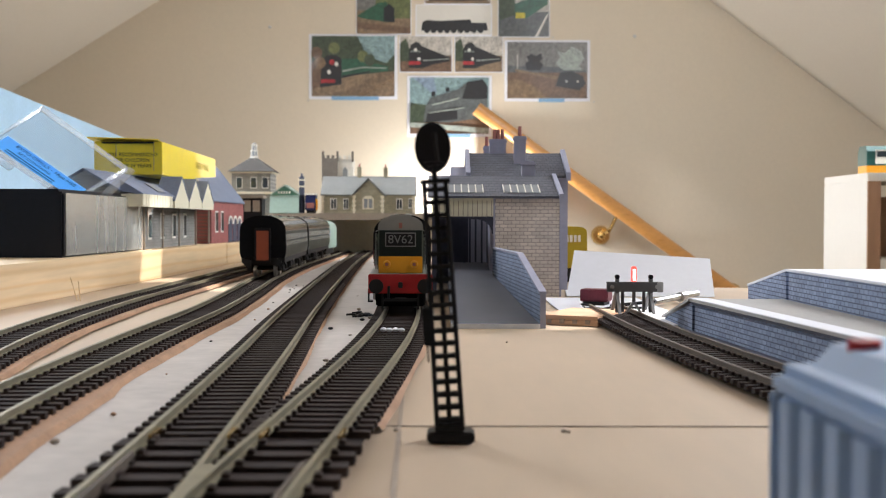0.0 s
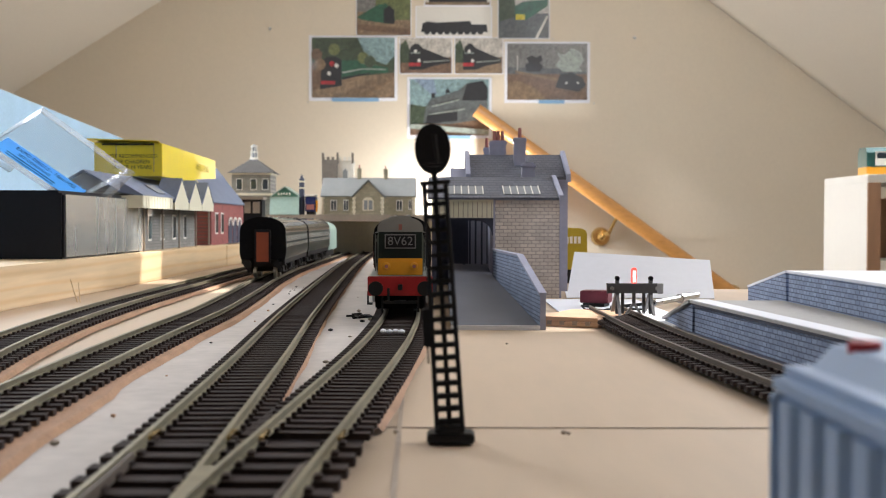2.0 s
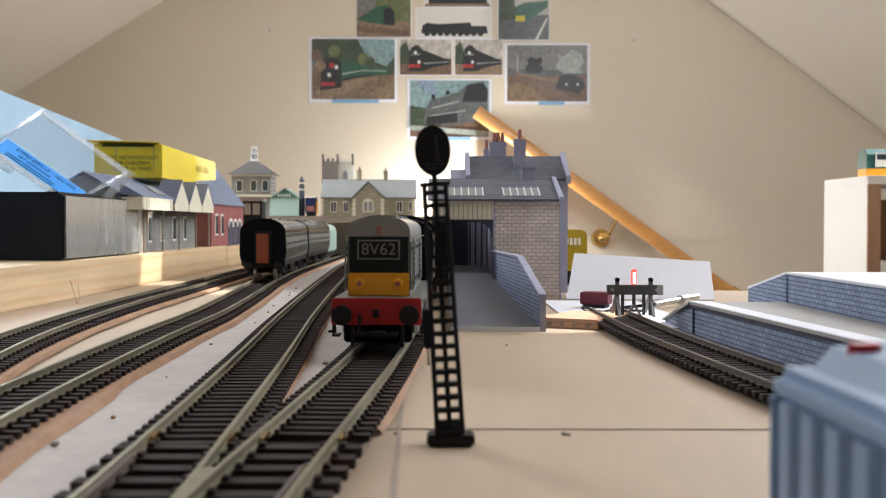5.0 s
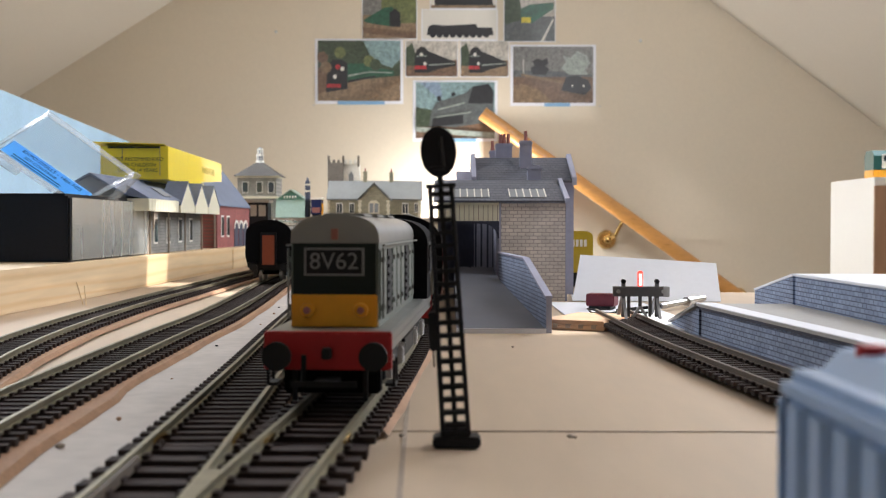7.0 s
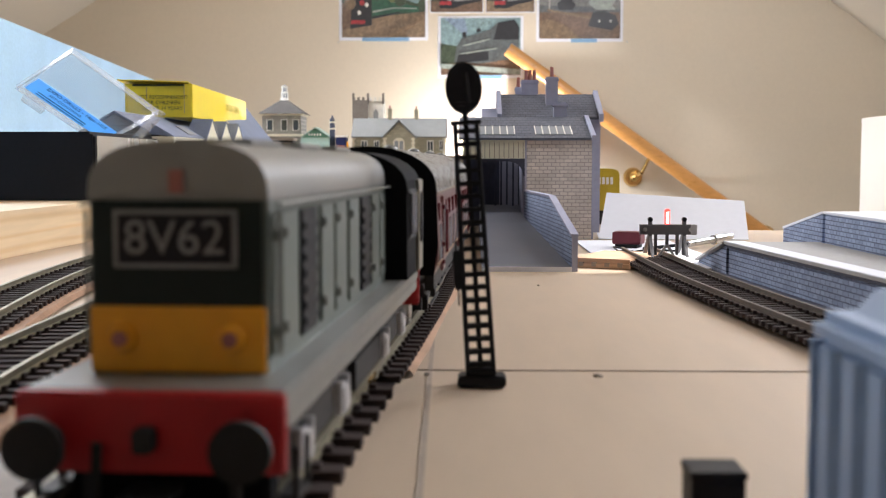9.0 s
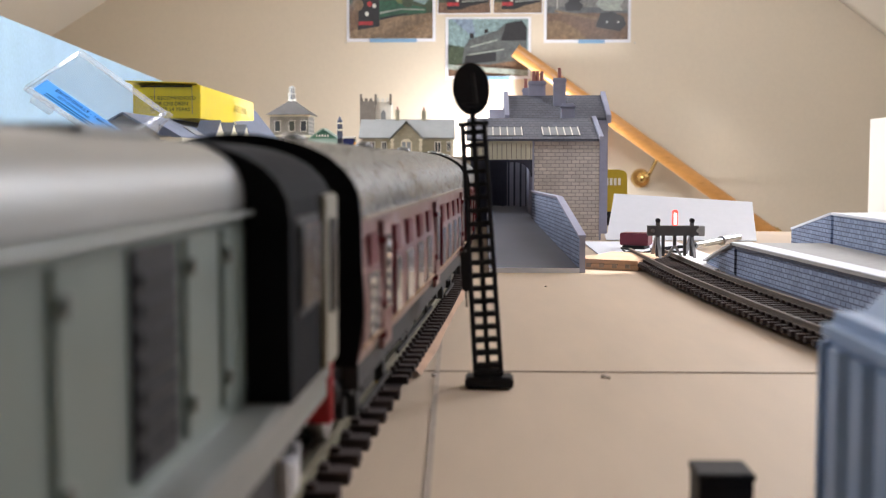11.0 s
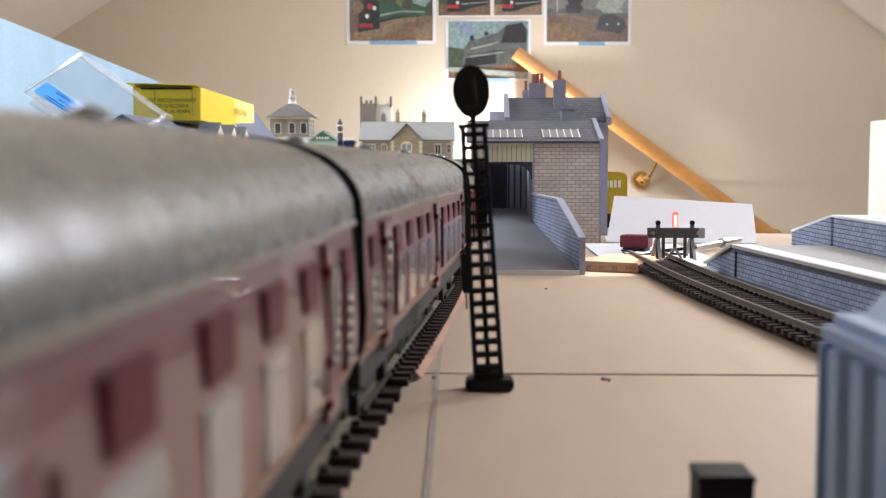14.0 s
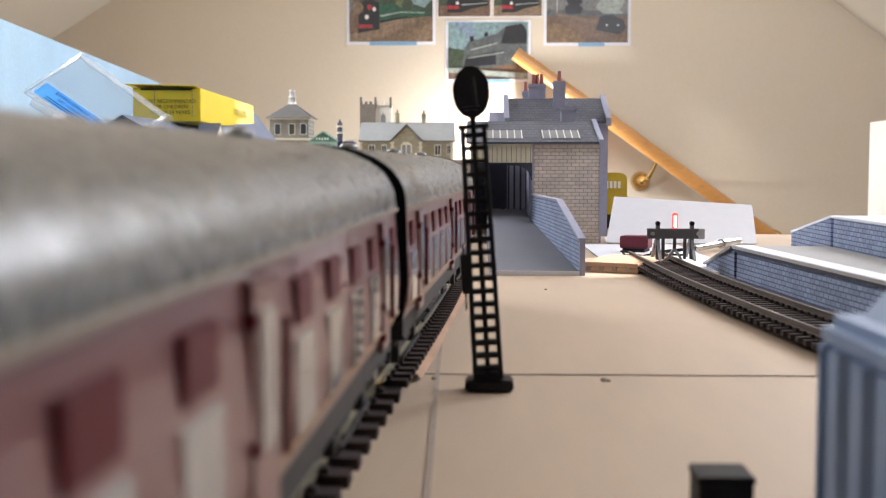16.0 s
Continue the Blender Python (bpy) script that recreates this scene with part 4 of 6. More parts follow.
def build_coach(body, label, name="passenger_coach", roof_mat=None, pane_mat=None, vent_mat=None, end_mat=None, close_windows=False):
    ob = thing(name, label, "model coach", pose(0, 0, 0), "coaches of the train" if name == "passenger_coach" else "")
    L, w, q = COACH_LENGTH, 0.0193, COACH_LENGTH / 0.252
    roof_mat, pane_mat, vent_mat, end_mat = roof_mat or COACHROOF, pane_mat or PALEPANE, vent_mat or DARKMAROON, end_mat or SATIN
    # slightly bellied side
    side = [(-0.0181, 0.0165), (0.0181, 0.0165), (0.0187, 0.0184), (w, 0.0205), (w + 0.0002, 0.0255), (w - 0.0002, 0.032), (0.0185, 0.0392),
            (-0.0185, 0.0392), (-w + 0.0002, 0.032), (-w - 0.0002, 0.0255), (-w, 0.0205), (-0.0187, 0.0184)]
    smooth(part("body", prism(side, "y", 0.001, L - 0.001), body, ob), 30)
    # roof: shallow ribs across it
    rf = [(-0.0187, 0.0388), (0.0187, 0.0388)] + [(0.0189 * math.cos(math.pi * i / 18), 0.0395 + 0.0122 * math.sin(math.pi * i / 18) ** 0.85) for i in range(19)]
    bm, rings, n = bmesh.new(), [], 84
    for k in range(n + 1):
        g = 1 + (0.0 if close_windows else 0.0055) * math.sin(2 * math.pi * k / 4 + 0.4)
        rings.append([bm.verts.new((x * (1 + (g - 1) * 0.5), 0.0004 + (L - 0.0008) * k / n, z if i < 2 else 0.0395 + (z - 0.0395) * g)) for i, (x, z) in enumerate(rf)])
    for r0, r1 in zip(rings, rings[1:]):
        for i in range(len(rf)):
            j = (i + 1) % len(rf)
            bm.faces.new((r0[i], r1[i], r1[j], r0[j]))
    bm.faces.new(rings[0]), bm.faces.new(rings[-1][::-1])
    smooth(part("roof", bm, roof_mat, ob, "grey rounded roof"), 50)
    for s in (-1, 1):
        part("gutter", B((s * 0.0187, s * 0.0193, 0.001, L - 0.001, 0.0388, 0.0394)), CARDBROWN, ob, "dull brown rain strip")
        if name == "passenger_coach":
            part("lining", B((s * (w - 0.0004), s * (w + 0.00025), 0.0012, L - 0.0012, 0.0192, 0.0195)), LINING, ob, "thin straw-coloured lining")
            part("lining", B((s * (w - 0.0014), s * (w - 0.0008), 0.0012, L - 0.0012, 0.0379, 0.0382)), LINING, ob, "thin straw-coloured lining")
    for k in range(6):
        smooth(part("roof_vent", ball((0.004 * (-1) ** k, 0.022 + 0.0395 * k, 0.0514), 0.0022, (1, 1.3, 0.6), seg=10), roof_mat, ob))
    for y, s in ((0.0, 1), (L, -1)):
        end = [(x * 1.004, z + 0.0002) for x, z in ([(-0.0181, 0.0163), (0.0181, 0.0163), (0.0193, 0.024), (0.0189, 0.0395)] + rf[3:-1] + [(-0.0189, 0.0395), (-0.0193, 0.024)])]
        part("coach_end", prism(end, "y", y, y + s * 0.0009), MATTE, ob, "black coach end")
        gw = part("gangway", B((-0.0068, 0.0068, min(y, y - s * 0.0020), max(y, y - s * 0.0020), 0.013, 0.0415), bevel=0.0004), SATIN, ob, "black corridor bellows")
        part("gangway_door", B((-0.0050, 0.0050, min(y - s * 0.0020, y - s * 0.0023), max(y - s * 0.0020, y - s * 0.0023), 0.0145, 0.039)), end_mat, gw)
        for x in (-0.0125, 0.0125):
            bf = part("buffer", rod((x, y, 0.0125), (x, y - s * 0.0010, 0.0125), 0.0018, seg=14), UNDER, ob)
            part("buffer_head", rod((x, y - s * 0.0010, 0.0125), (x, y - s * 0.0023, 0.0125), 0.0033, seg=18), UNDER, bf)
    # windows: pale pane below, dark ventilator above, on both sides
    if close_windows:
        doors, ys, hp, hv = (), [0.012 + 0.01475 * k for k in range(16)], 0.0040, 0.0040
    else:
        doors, ys, hp, hv = [v * q for v in (0.0265, 0.126, 0.2255)], [v * q for v in (0.0115, 0.0425, 0.0635, 0.0845, 0.1055, 0.1465, 0.1675, 0.1885, 0.2095, 0.2405)], 0.0056, 0.0044
    for s in (-1, 1):
        a, b = s * (w - 0.0006), s * (w + (0.00022 if close_windows else 0.00030))
        for y in ys:
            wd = part("window", B((a, b, y - hp, y + hp, 0.0198 if not close_windows else 0.0262, 0.0300), bevel=0.0003), pane_mat, ob, "pale window pane")
            part("ventilator", B((a, s * (w + 0.0002), y - hv, y + hv, 0.0312, 0.0362), bevel=0.0002), vent_mat if not close_windows else pane_mat, wd)
        for y in doors:
            dr = part("door", B((a, s * (w + 0.0003), y - 0.0052, y + 0.0052, 0.0160, 0.0378), bevel=0.0002), body, ob)
            part("door_window", B((a, s * (w + 0.0006), y - 0.0030, y + 0.0030, 0.0225, 0.0352), bevel=0.0002), pane_mat, dr)
            part("grab_handle", rod((s * (w + 0.0007), y + 0.0066, 0.0205), (s * (w + 0.0007), y + 0.0066, 0.0335), 0.0004, seg=8), vent_mat, dr)
            for z in (0.0180, 0.0232, 0.0340):
                part("hinge", B((a, s * (w + 0.0008), y - 0.0060, y - 0.0048, z, z + 0.0012)), vent_mat, dr)
        # channel-section solebar set back under the body, with truss and hangers
        part("solebar", B((s * 0.0154, s * 0.0180, 0.003, L - 0.003, 0.0124, 0.0164)), UNDER, ob)
        part("truss_rod", B((s * 0.0138, s * 0.0146, 0.082, 0.163, 0.0050, 0.0058), (s * 0.0138, s * 0.0146, 0.098, 0.0992, 0.0058, 0.0112), (s * 0.0138, s * 0.0146, 0.146, 0.1472, 0.0058, 0.0112)), UNDER, ob)
        for y0, y1, z0 in ((0.102, 0.121, 0.0052), (0.126, 0.142, 0.0060)):
            part("battery_box", B((s * 0.0088, s * 0.0136, y0, y1, z0, 0.0112), bevel=0.0003), UNDER, ob)
        for y in (0.0125, 0.0635, 0.1815, 0.2325):
            part("step_board", B((s * 0.0146, s * 0.0180, y - 0.005, y + 0.005, 0.0114, 0.0120)), UNDER, ob)
    part("underframe", B((-0.011, 0.011, 0.01, L - 0.01, 0.0098, 0.0165)), UNDER, ob)
    for y in (0.038, L - 0.038):
        bg = part("bogie", B((-0.0135, -0.0108, y - 0.023, y + 0.023, 0.005, 0.0098), (0.0108, 0.0135, y - 0.023, y + 0.023, 0.005, 0.0098), (-0.0108, 0.0108, y - 0.004, y + 0.004, 0.006, 0.0098)), UNDER, ob)
        for s in (-1, 1):
            for d in (-0.0165, 0.0165):
                part("axlebox", B((s * 0.0133, s * 0.0150, y + d - 0.0022, y + d + 0.0022, 0.0045, 0.009)), UNDER, bg)
                part("leaf_spring", prism([(y + d - 0.006, 0.0095), (y + d, 0.0104), (y + d + 0.006, 0.0095), (y + d + 0.006, 0.0086), (y + d, 0.0095), (y + d - 0.006, 0.0086)], "x", min(s * 0.0133, s * 0.0148), max(s * 0.0133, s * 0.0148)), UNDER, bg)
            part("step_board", B((s * 0.0154, s * 0.0160, y - 0.018, y + 0.018, 0.0052, 0.0060)), UNDER, bg)
        wheelset(ob, y - 0.0165), wheelset(ob, y + 0.0165)
    return ob


def on_line(line, y, length, pivot):
    """The pose of a vehicle whose front is at y on a line."""
    a, b = y + pivot, y + length - pivot
    xa, xb = between(line, a), between(line, b)
    yaw = math.atan2(-(xb - xa), b - a)
    return pose(xa + math.sin(yaw) * pivot, a - math.cos(yaw) * pivot, RAIL_Z, 0, 0, math.degrees(yaw))


# where the locomotive's front stands ahead of the camera: seconds, metres
FRONT_SEEN = [(0.0, 0.597), (1.6, 0.597), (2.0, 0.590), (2.5, 0.574), (3.0, 0.551), (3.5, 0.521), (4.0, 0.487), (5.2, 0.415), (6.5, 0.332), (7.0, 0.298), (7.5, 0.261), (8.0, 0.219), (8.5, 0.177),
         (9.0, 0.136), (9.2, 0.120), (10.2, 0.047), (11.3, -0.033), (12.0, -0.086), (12.5, -0.125), (13.0, -0.168), (13.5, -0.215), (14.0, -0.264), (14.5, -0.315), (15.0, -0.366), (15.5, -0.417), (16.0, -0.469)]
FRONT = [(t, y + creep(t) + 0.0065 * min(1.0, max(0.0, (t - 9.2) / 2.0)) + 0.006 * max(0.0, (t - 14.5) / 1.5)) for t, y in FRONT_SEEN]
LOCO = build_loco()
COACHES = [build_coach(MAROON, "maroon coach with pale windows and grey roof")]
COACHES += [copy_thing(COACHES[0], pose(0, 0, 0)) for _ in range(2)]
COACH_AT = [0.1775 + 0.254 * i for i in range(3)]


def green_train():
    """A green set that stands on the second line."""
    first = build_coach(COACHGREEN, "dark green coach with a red-brown corridor door", "green_coach", GLOSSBLACK, GREENPANE, COACHGREEN, ENDRED, True)
    first.matrix_basis = on_line(LINE_B, 0.955, COACH_LENGTH, 0.038)
    tagged(first, group="standing green train")
    second = copy_thing(first, on_line(LINE_B, 1.210, COACH_LENGTH, 0.038))
    tagged(second, "dark green coach coupled behind, with pale windows")
    m = on_line(LINE_B, 1.465, 0.12, 0.03)
    t = thing("green_locomotive", "small pale green model locomotive at the train's head", "model train", m)
    smooth(part("body", prism(arch(0.0165, 0.012, 0.036, 0.048, 12), "y", 0.0, 0.12), PALEGREEN, t), 50)
    part("underframe", B((-0.013, 0.013, 0.005, 0.115, 0.004, 0.012)), UNDER, t)
    part("window", B((0.0163, 0.0168, 0.01, 0.03, 0.026, 0.036)), GLAZING, t)
    for y in (0.02, 0.05, 0.08, 0.10):
        wheelset(t, y)


# ---- lineside ----
def signal():
    ob = thing("colour_light_signal", "black lattice colour-light signal leaning slightly", "signal", pose(0.002, 0.279, 0, 0, -3.6, 0))
    part("base_plate", B((-0.0058, 0.0058, -0.004, 0.004, 0.0004, 0.0030), bevel=0.0005), SATIN, ob, "", pose(0, 0, 0, 0, 3.6, 0))
    part("base_block", B((-0.0036, 0.0036, -0.003, 0.003, 0.0028, 0.0046), bevel=0.0004), SATIN, ob)
    h0, h1, w0, w1 = 0.0040, 0.0634, 0.0031, 0.0026
    n = 19
    for sx in (-1, 1):
        for sy in (-1, 1):
            bm = rod((sx * w0, sy * 0.0014, h0), (sx * w1, sy * 0.0013, h1), 0.0006, seg=6)
            part("upright", bm, SATIN, ob)
    part("middle_post", B((-0.0006, 0.0006, -0.0008, 0.0008, h0, h1)), SATIN, ob)
    for i in range(n):
        z = h0 + (h1 - h0) * (i + 0.5) / n
        w = w0 + (w1 - w0) * i / n
        part("rung", B((-w, w, -0.0016, -0.0009, z - 0.00055, z + 0.00055)), SATIN, ob)
        part("rung", B((-w, w, 0.0009, 0.0016, z - 0.00055, z + 0.00055)), SATIN, ob)
    part("platform", B((-0.0036, 0.0036, -0.003, 0.005, h1, h1 + 0.0009)), SATIN, ob)
    part("neck", rod((0, 0, h1), (0, 0, h1 + 0.005), 0.0007, seg=8), SATIN, ob)
    z = 0.0719
    oval = [(0.0044 * math.cos(a), z + 0.0060 * math.sin(a) + (0.0004 if math.sin(a) > 0 else 0)) for a in [2 * math.pi * i / 28 for i in range(28)]]
    hd = part("head", prism(oval, "y", -0.0005, 0.0012), BLACK, ob, "oval black signal head")
    smooth(hd, 40)
    part("lamp_case", B((-0.0024, 0.0024, -0.0030, -0.0005, z - 0.0042, z + 0.0046), bevel=0.0008), BLACK, hd)
    part("cable", rod((0.0006, -0.0032, z + 0.0035), (0.0010, -0.0032, z - 0.0035), 0.0005, seg=8), UNDER, hd)
    for k in (0.0024, -0.0024):
        smooth(part("hood", rod((0, 0.0012, z + k), (0, 0.0042, z + k), 0.0020, seg=14), BLACK, hd))
    part("ladder", B((-0.0044, -0.0040, -0.001, -0.0006, 0.02, 0.036)), SATIN, ob)
    part("relay_box", B((-0.0050, -0.0026, -0.0018, 0.0018, 0.024, 0.0335), bevel=0.0003), SATIN, ob)


def blue_building():
    """A ribbed plastic body beside the siding with a raised roof and a red cap."""
    ob = thing("corrugated_container", "blue-grey ribbed container with raised roof and red cap", "container", pose(0.0458, 0.159, 0))
    ln, w, h = 0.15, 0.034, 0.0345
    part("wall", B((0.0012, w - 0.0012, -ln + 0.0012, -0.0012, 0, h - 0.005)), STEELBLUE, ob)
    n = 15
    for i in range(n):
        y = -0.0058 - i * (ln - 0.009) / n
        part("rib", prism([(0.0012, y - 0.0036), (0.0, y - 0.0022), (0.0, y + 0.0022), (0.0012, y + 0.0036)], "z", 0.0005, h - 0.0045), STEELBLUE, ob)
    part("corner_post", B((-0.0003, 0.0016, -0.0017, 0.0, 0, h - 0.004), bevel=0.0003), STEELBLUE, ob)
    part("top_rail", B((-0.0003, w, -ln, 0.0, h - 0.0048, h), bevel=0.0016), STEELBLUE, ob)
    part("raised_roof", prism([(0.004, h - 0.0002), (w, h - 0.0002), (w, h + 0.006), (0.007, h + 0.003)], "y", -ln + 0.004, -0.004), STEELBLUE, ob)
    smooth(part("cap", rod((0.0088, -0.011, h + 0.0024), (0.0088, -0.011, h + 0.0042), 0.0021, seg=16), RED, ob, "red cap"))
    p = thing("black_post", "short square black post on the board", "post", pose(0.0346, 0.1670, 0))
    part("shaft", B((-0.0038, 0.0038, -0.0038, 0.0038, 0, 0.0094), bevel=0.0002), SATIN, p)
    part("cap", B((-0.0040, 0.0040, -0.0040, 0.0040, 0.0094, 0.0106), bevel=0.0002), SATIN, p)


def buffer_stop():
    ob = thing("buffer_stop", "dark grey model buffer stop with a red lamp", "buffer stop", pose(0.1005, 0.602, 0.0))
    z = RAIL_Z - 0.0006
    for s in (-1, 1):
        x = s * 0.0088
        part("upright", B((x - 0.0010, x + 0.0010, -0.0012, 0.0012, z, 0.0255), bevel=0.0003), BUFFGREY, ob)
        part("post_cap", rod((x, -0.0014, 0.0250), (x, 0.0014, 0.0250), 0.0012, seg=12), SATIN, ob)
        part("strut", prism([(0.0, 0.0195), (0.0, 0.0172), (0.016, z), (0.0185, z)], "x", x - 0.0009, x + 0.0009), BUFFGREY, ob)
        part("front_strut", prism([(-0.0012, 0.0165), (-0.0012, 0.0140), (-0.009, z), (-0.0115, z)], "x", x - 0.0007, x + 0.0007), BUFFGREY, ob)
        part("inner_rail", B((s * 0.0056 - 0.0008, s * 0.0056 + 0.0008, 0.0014, 0.0030, z, 0.0178), bevel=0.0002), BUFFGREY, ob)
        part("bolt", rod((s * 0.0118, -0.0024, 0.0198), (s * 0.0118, -0.0034, 0.0198), 0.0011, seg=10), STEEL, ob)
    part("cross_beam", B((-0.0146, 0.0146, -0.0026, -0.0013, 0.0172, 0.0222), bevel=0.0003), BUFFGREY, ob)
    part("beam_edge", B((-0.0146, 0.0146, -0.0013, 0.0004, 0.0216, 0.0224), bevel=0.0002), BUFFGREY, ob)
    # sun on the right end of the beam, put in as paler metal
    part("beam_end", B((0.0118, 0.0150, -0.0030, -0.0010, 0.0170, 0.0224), bevel=0.0003), WHITEMETAL, ob, "beam end coloured pale as if sunlit")
    part("tie", prism([(-0.0044, z), (-0.0030, z), (0.0008, 0.0120), (-0.0008, 0.0120)], "y", -0.0008, 0.0008), WHITEMETAL, ob)
    part("tie", prism([(0.0044, z), (0.0030, z), (-0.0008, 0.0120), (0.0008, 0.0120)], "y", -0.0004, 0.0012), WHITEMETAL, ob)
    part("tie_post", B((-0.0008, 0.0008, -0.0006, 0.0008, 0.0115, 0.0176)), BUFFGREY, ob)
    lp = part("lamp_post", B((-0.0014, 0.0014, -0.001, 0.001, 0.0222, 0.0305), bevel=0.0005), REDLAMP, ob, "glowing red lamp")
    part("lens", B((-0.0007, 0.0007, -0.0014, -0.001, 0.0230, 0.0290)), WHITELAMP, lp)


def brick_platforms():
    ob = thing("station_platform", "low blue-brick platform with white edge and end ramp", "platform", pose(0, 0, 0))
    h = 0.0150
    x = lambda y: 0.1225 + (0.556 - y) * 0.075
    for a, b in ((-0.05, 0.556),):
        bm = bmesh.new()
        v = [bm.verts.new(p) for p in ((x(a), a, 0), (x(b), b, 0), (0.1665, b, 0), (0.1665, a, 0), (x(a), a, h), (x(b), b, h), (0.1665, b, h), (0.1665, a, h))]
        for f in ((3, 2, 1, 0), (4, 5, 6, 7), (0, 1, 5, 4), (1, 2, 6, 5), (2, 3, 7, 6), (3, 0, 4, 7)):
            bm.faces.new([v[i] for i in f])
        part("wall", bm, BLUEBRICK_Y, ob)
    rp = part("ramp", prism([(0.5565, 0), (0.5565, h), (0.625, 0.0015), (0.625, 0)], "x", 0.1215, 0.166), BLUEBRICK_Y, ob, "sloping end ramp with brick side")
    bm = bmesh.new()
    prism([(x(-0.05) - 0.0022, -0.05), (x(0.556) - 0.0022, 0.558), (0.1662, 0.558), (0.1662, -0.05)], "z", h + 0.0002, h + 0.0014, bm)
    # shade on the rear of the platform top is put into this grey
    part("surface", bm, GREYTOP, ob, "card platform surface greyed in colour for shade")
    part("white_edge", prism([(x(-0.05) - 0.0024, -0.05), (x(0.556) - 0.0024, 0.5585), (x(0.556) + 0.007, 0.5585), (x(-0.05) + 0.007, -0.05)], "z", h + 0.0015, h + 0.0019), PAPER, ob, "white platform edge")
    # shade between siding and platform, laid as a dark strip
    part("foot_shade", prism([(x(-0.05) - 0.007, -0.05), (x(0.556) - 0.007, 0.600), (x(0.556) - 0.0006, 0.556), (x(-0.05) - 0.0006, -0.05)], "z", 0.0002, 0.0010), DARKCARD, ob, "dark strip put in as shade along the platform foot")
    bm = bmesh.new()
    for k in range(5):
        a, b = 0.558 + k * 0.0134, 0.558 + (k + 1) * 0.0134
        za, zb = h + 0.0014 - 0.0135 * k / 5, h + 0.0014 - 0.0135 * (k + 1) / 5
        prism([(a, za - 0.0012), (b, zb - 0.0012), (b, zb), (a, za)], "x", 0.1195, 0.1665, bm)
    part("ramp_edge", bm, GREYTOP, ob)
    # shade below the overhanging edge, put in as a dark strip
    part("shade_strip", prism([(x(-0.05) - 0.0012, -0.05), (x(0.556) - 0.0012, 0.556), (x(0.556) - 0.0002, 0.556), (x(-0.05) - 0.0002, -0.05)], "z", 0.0138, h), DARKCARD, ob)
    w = thing("loading_bank", "blue-brick retaining wall with white coping and sloping wing", "wall", pose(0, 0, 0))
    part("wall", B((0.1670, 0.30, -0.05, 0.5525, 0.0, 0.0300)), BLUEBRICK_Y, w)
    part("coping", B((0.1662, 0.302, -0.052, 0.5545, 0.0300, 0.0312), bevel=0.0003), PAPER, w, "white card coping")
    wing = part("wing_wall", prism([(0.5560, 0.0), (0.5560, 0.0300), (0.625, 0.0190), (0.625, 0)], "x", 0.0, 0.0025), BLUEBRICK_Y, w, "", pose(0.1668, 0, 0))
    part("coping", prism([(0.5560, 0.0300), (0.5560, 0.0312), (0.625, 0.0202), (0.625, 0.0190)], "x", -0.0005, 0.003), PAPER, w, "white card coping", pose(0.1668, 0, 0))


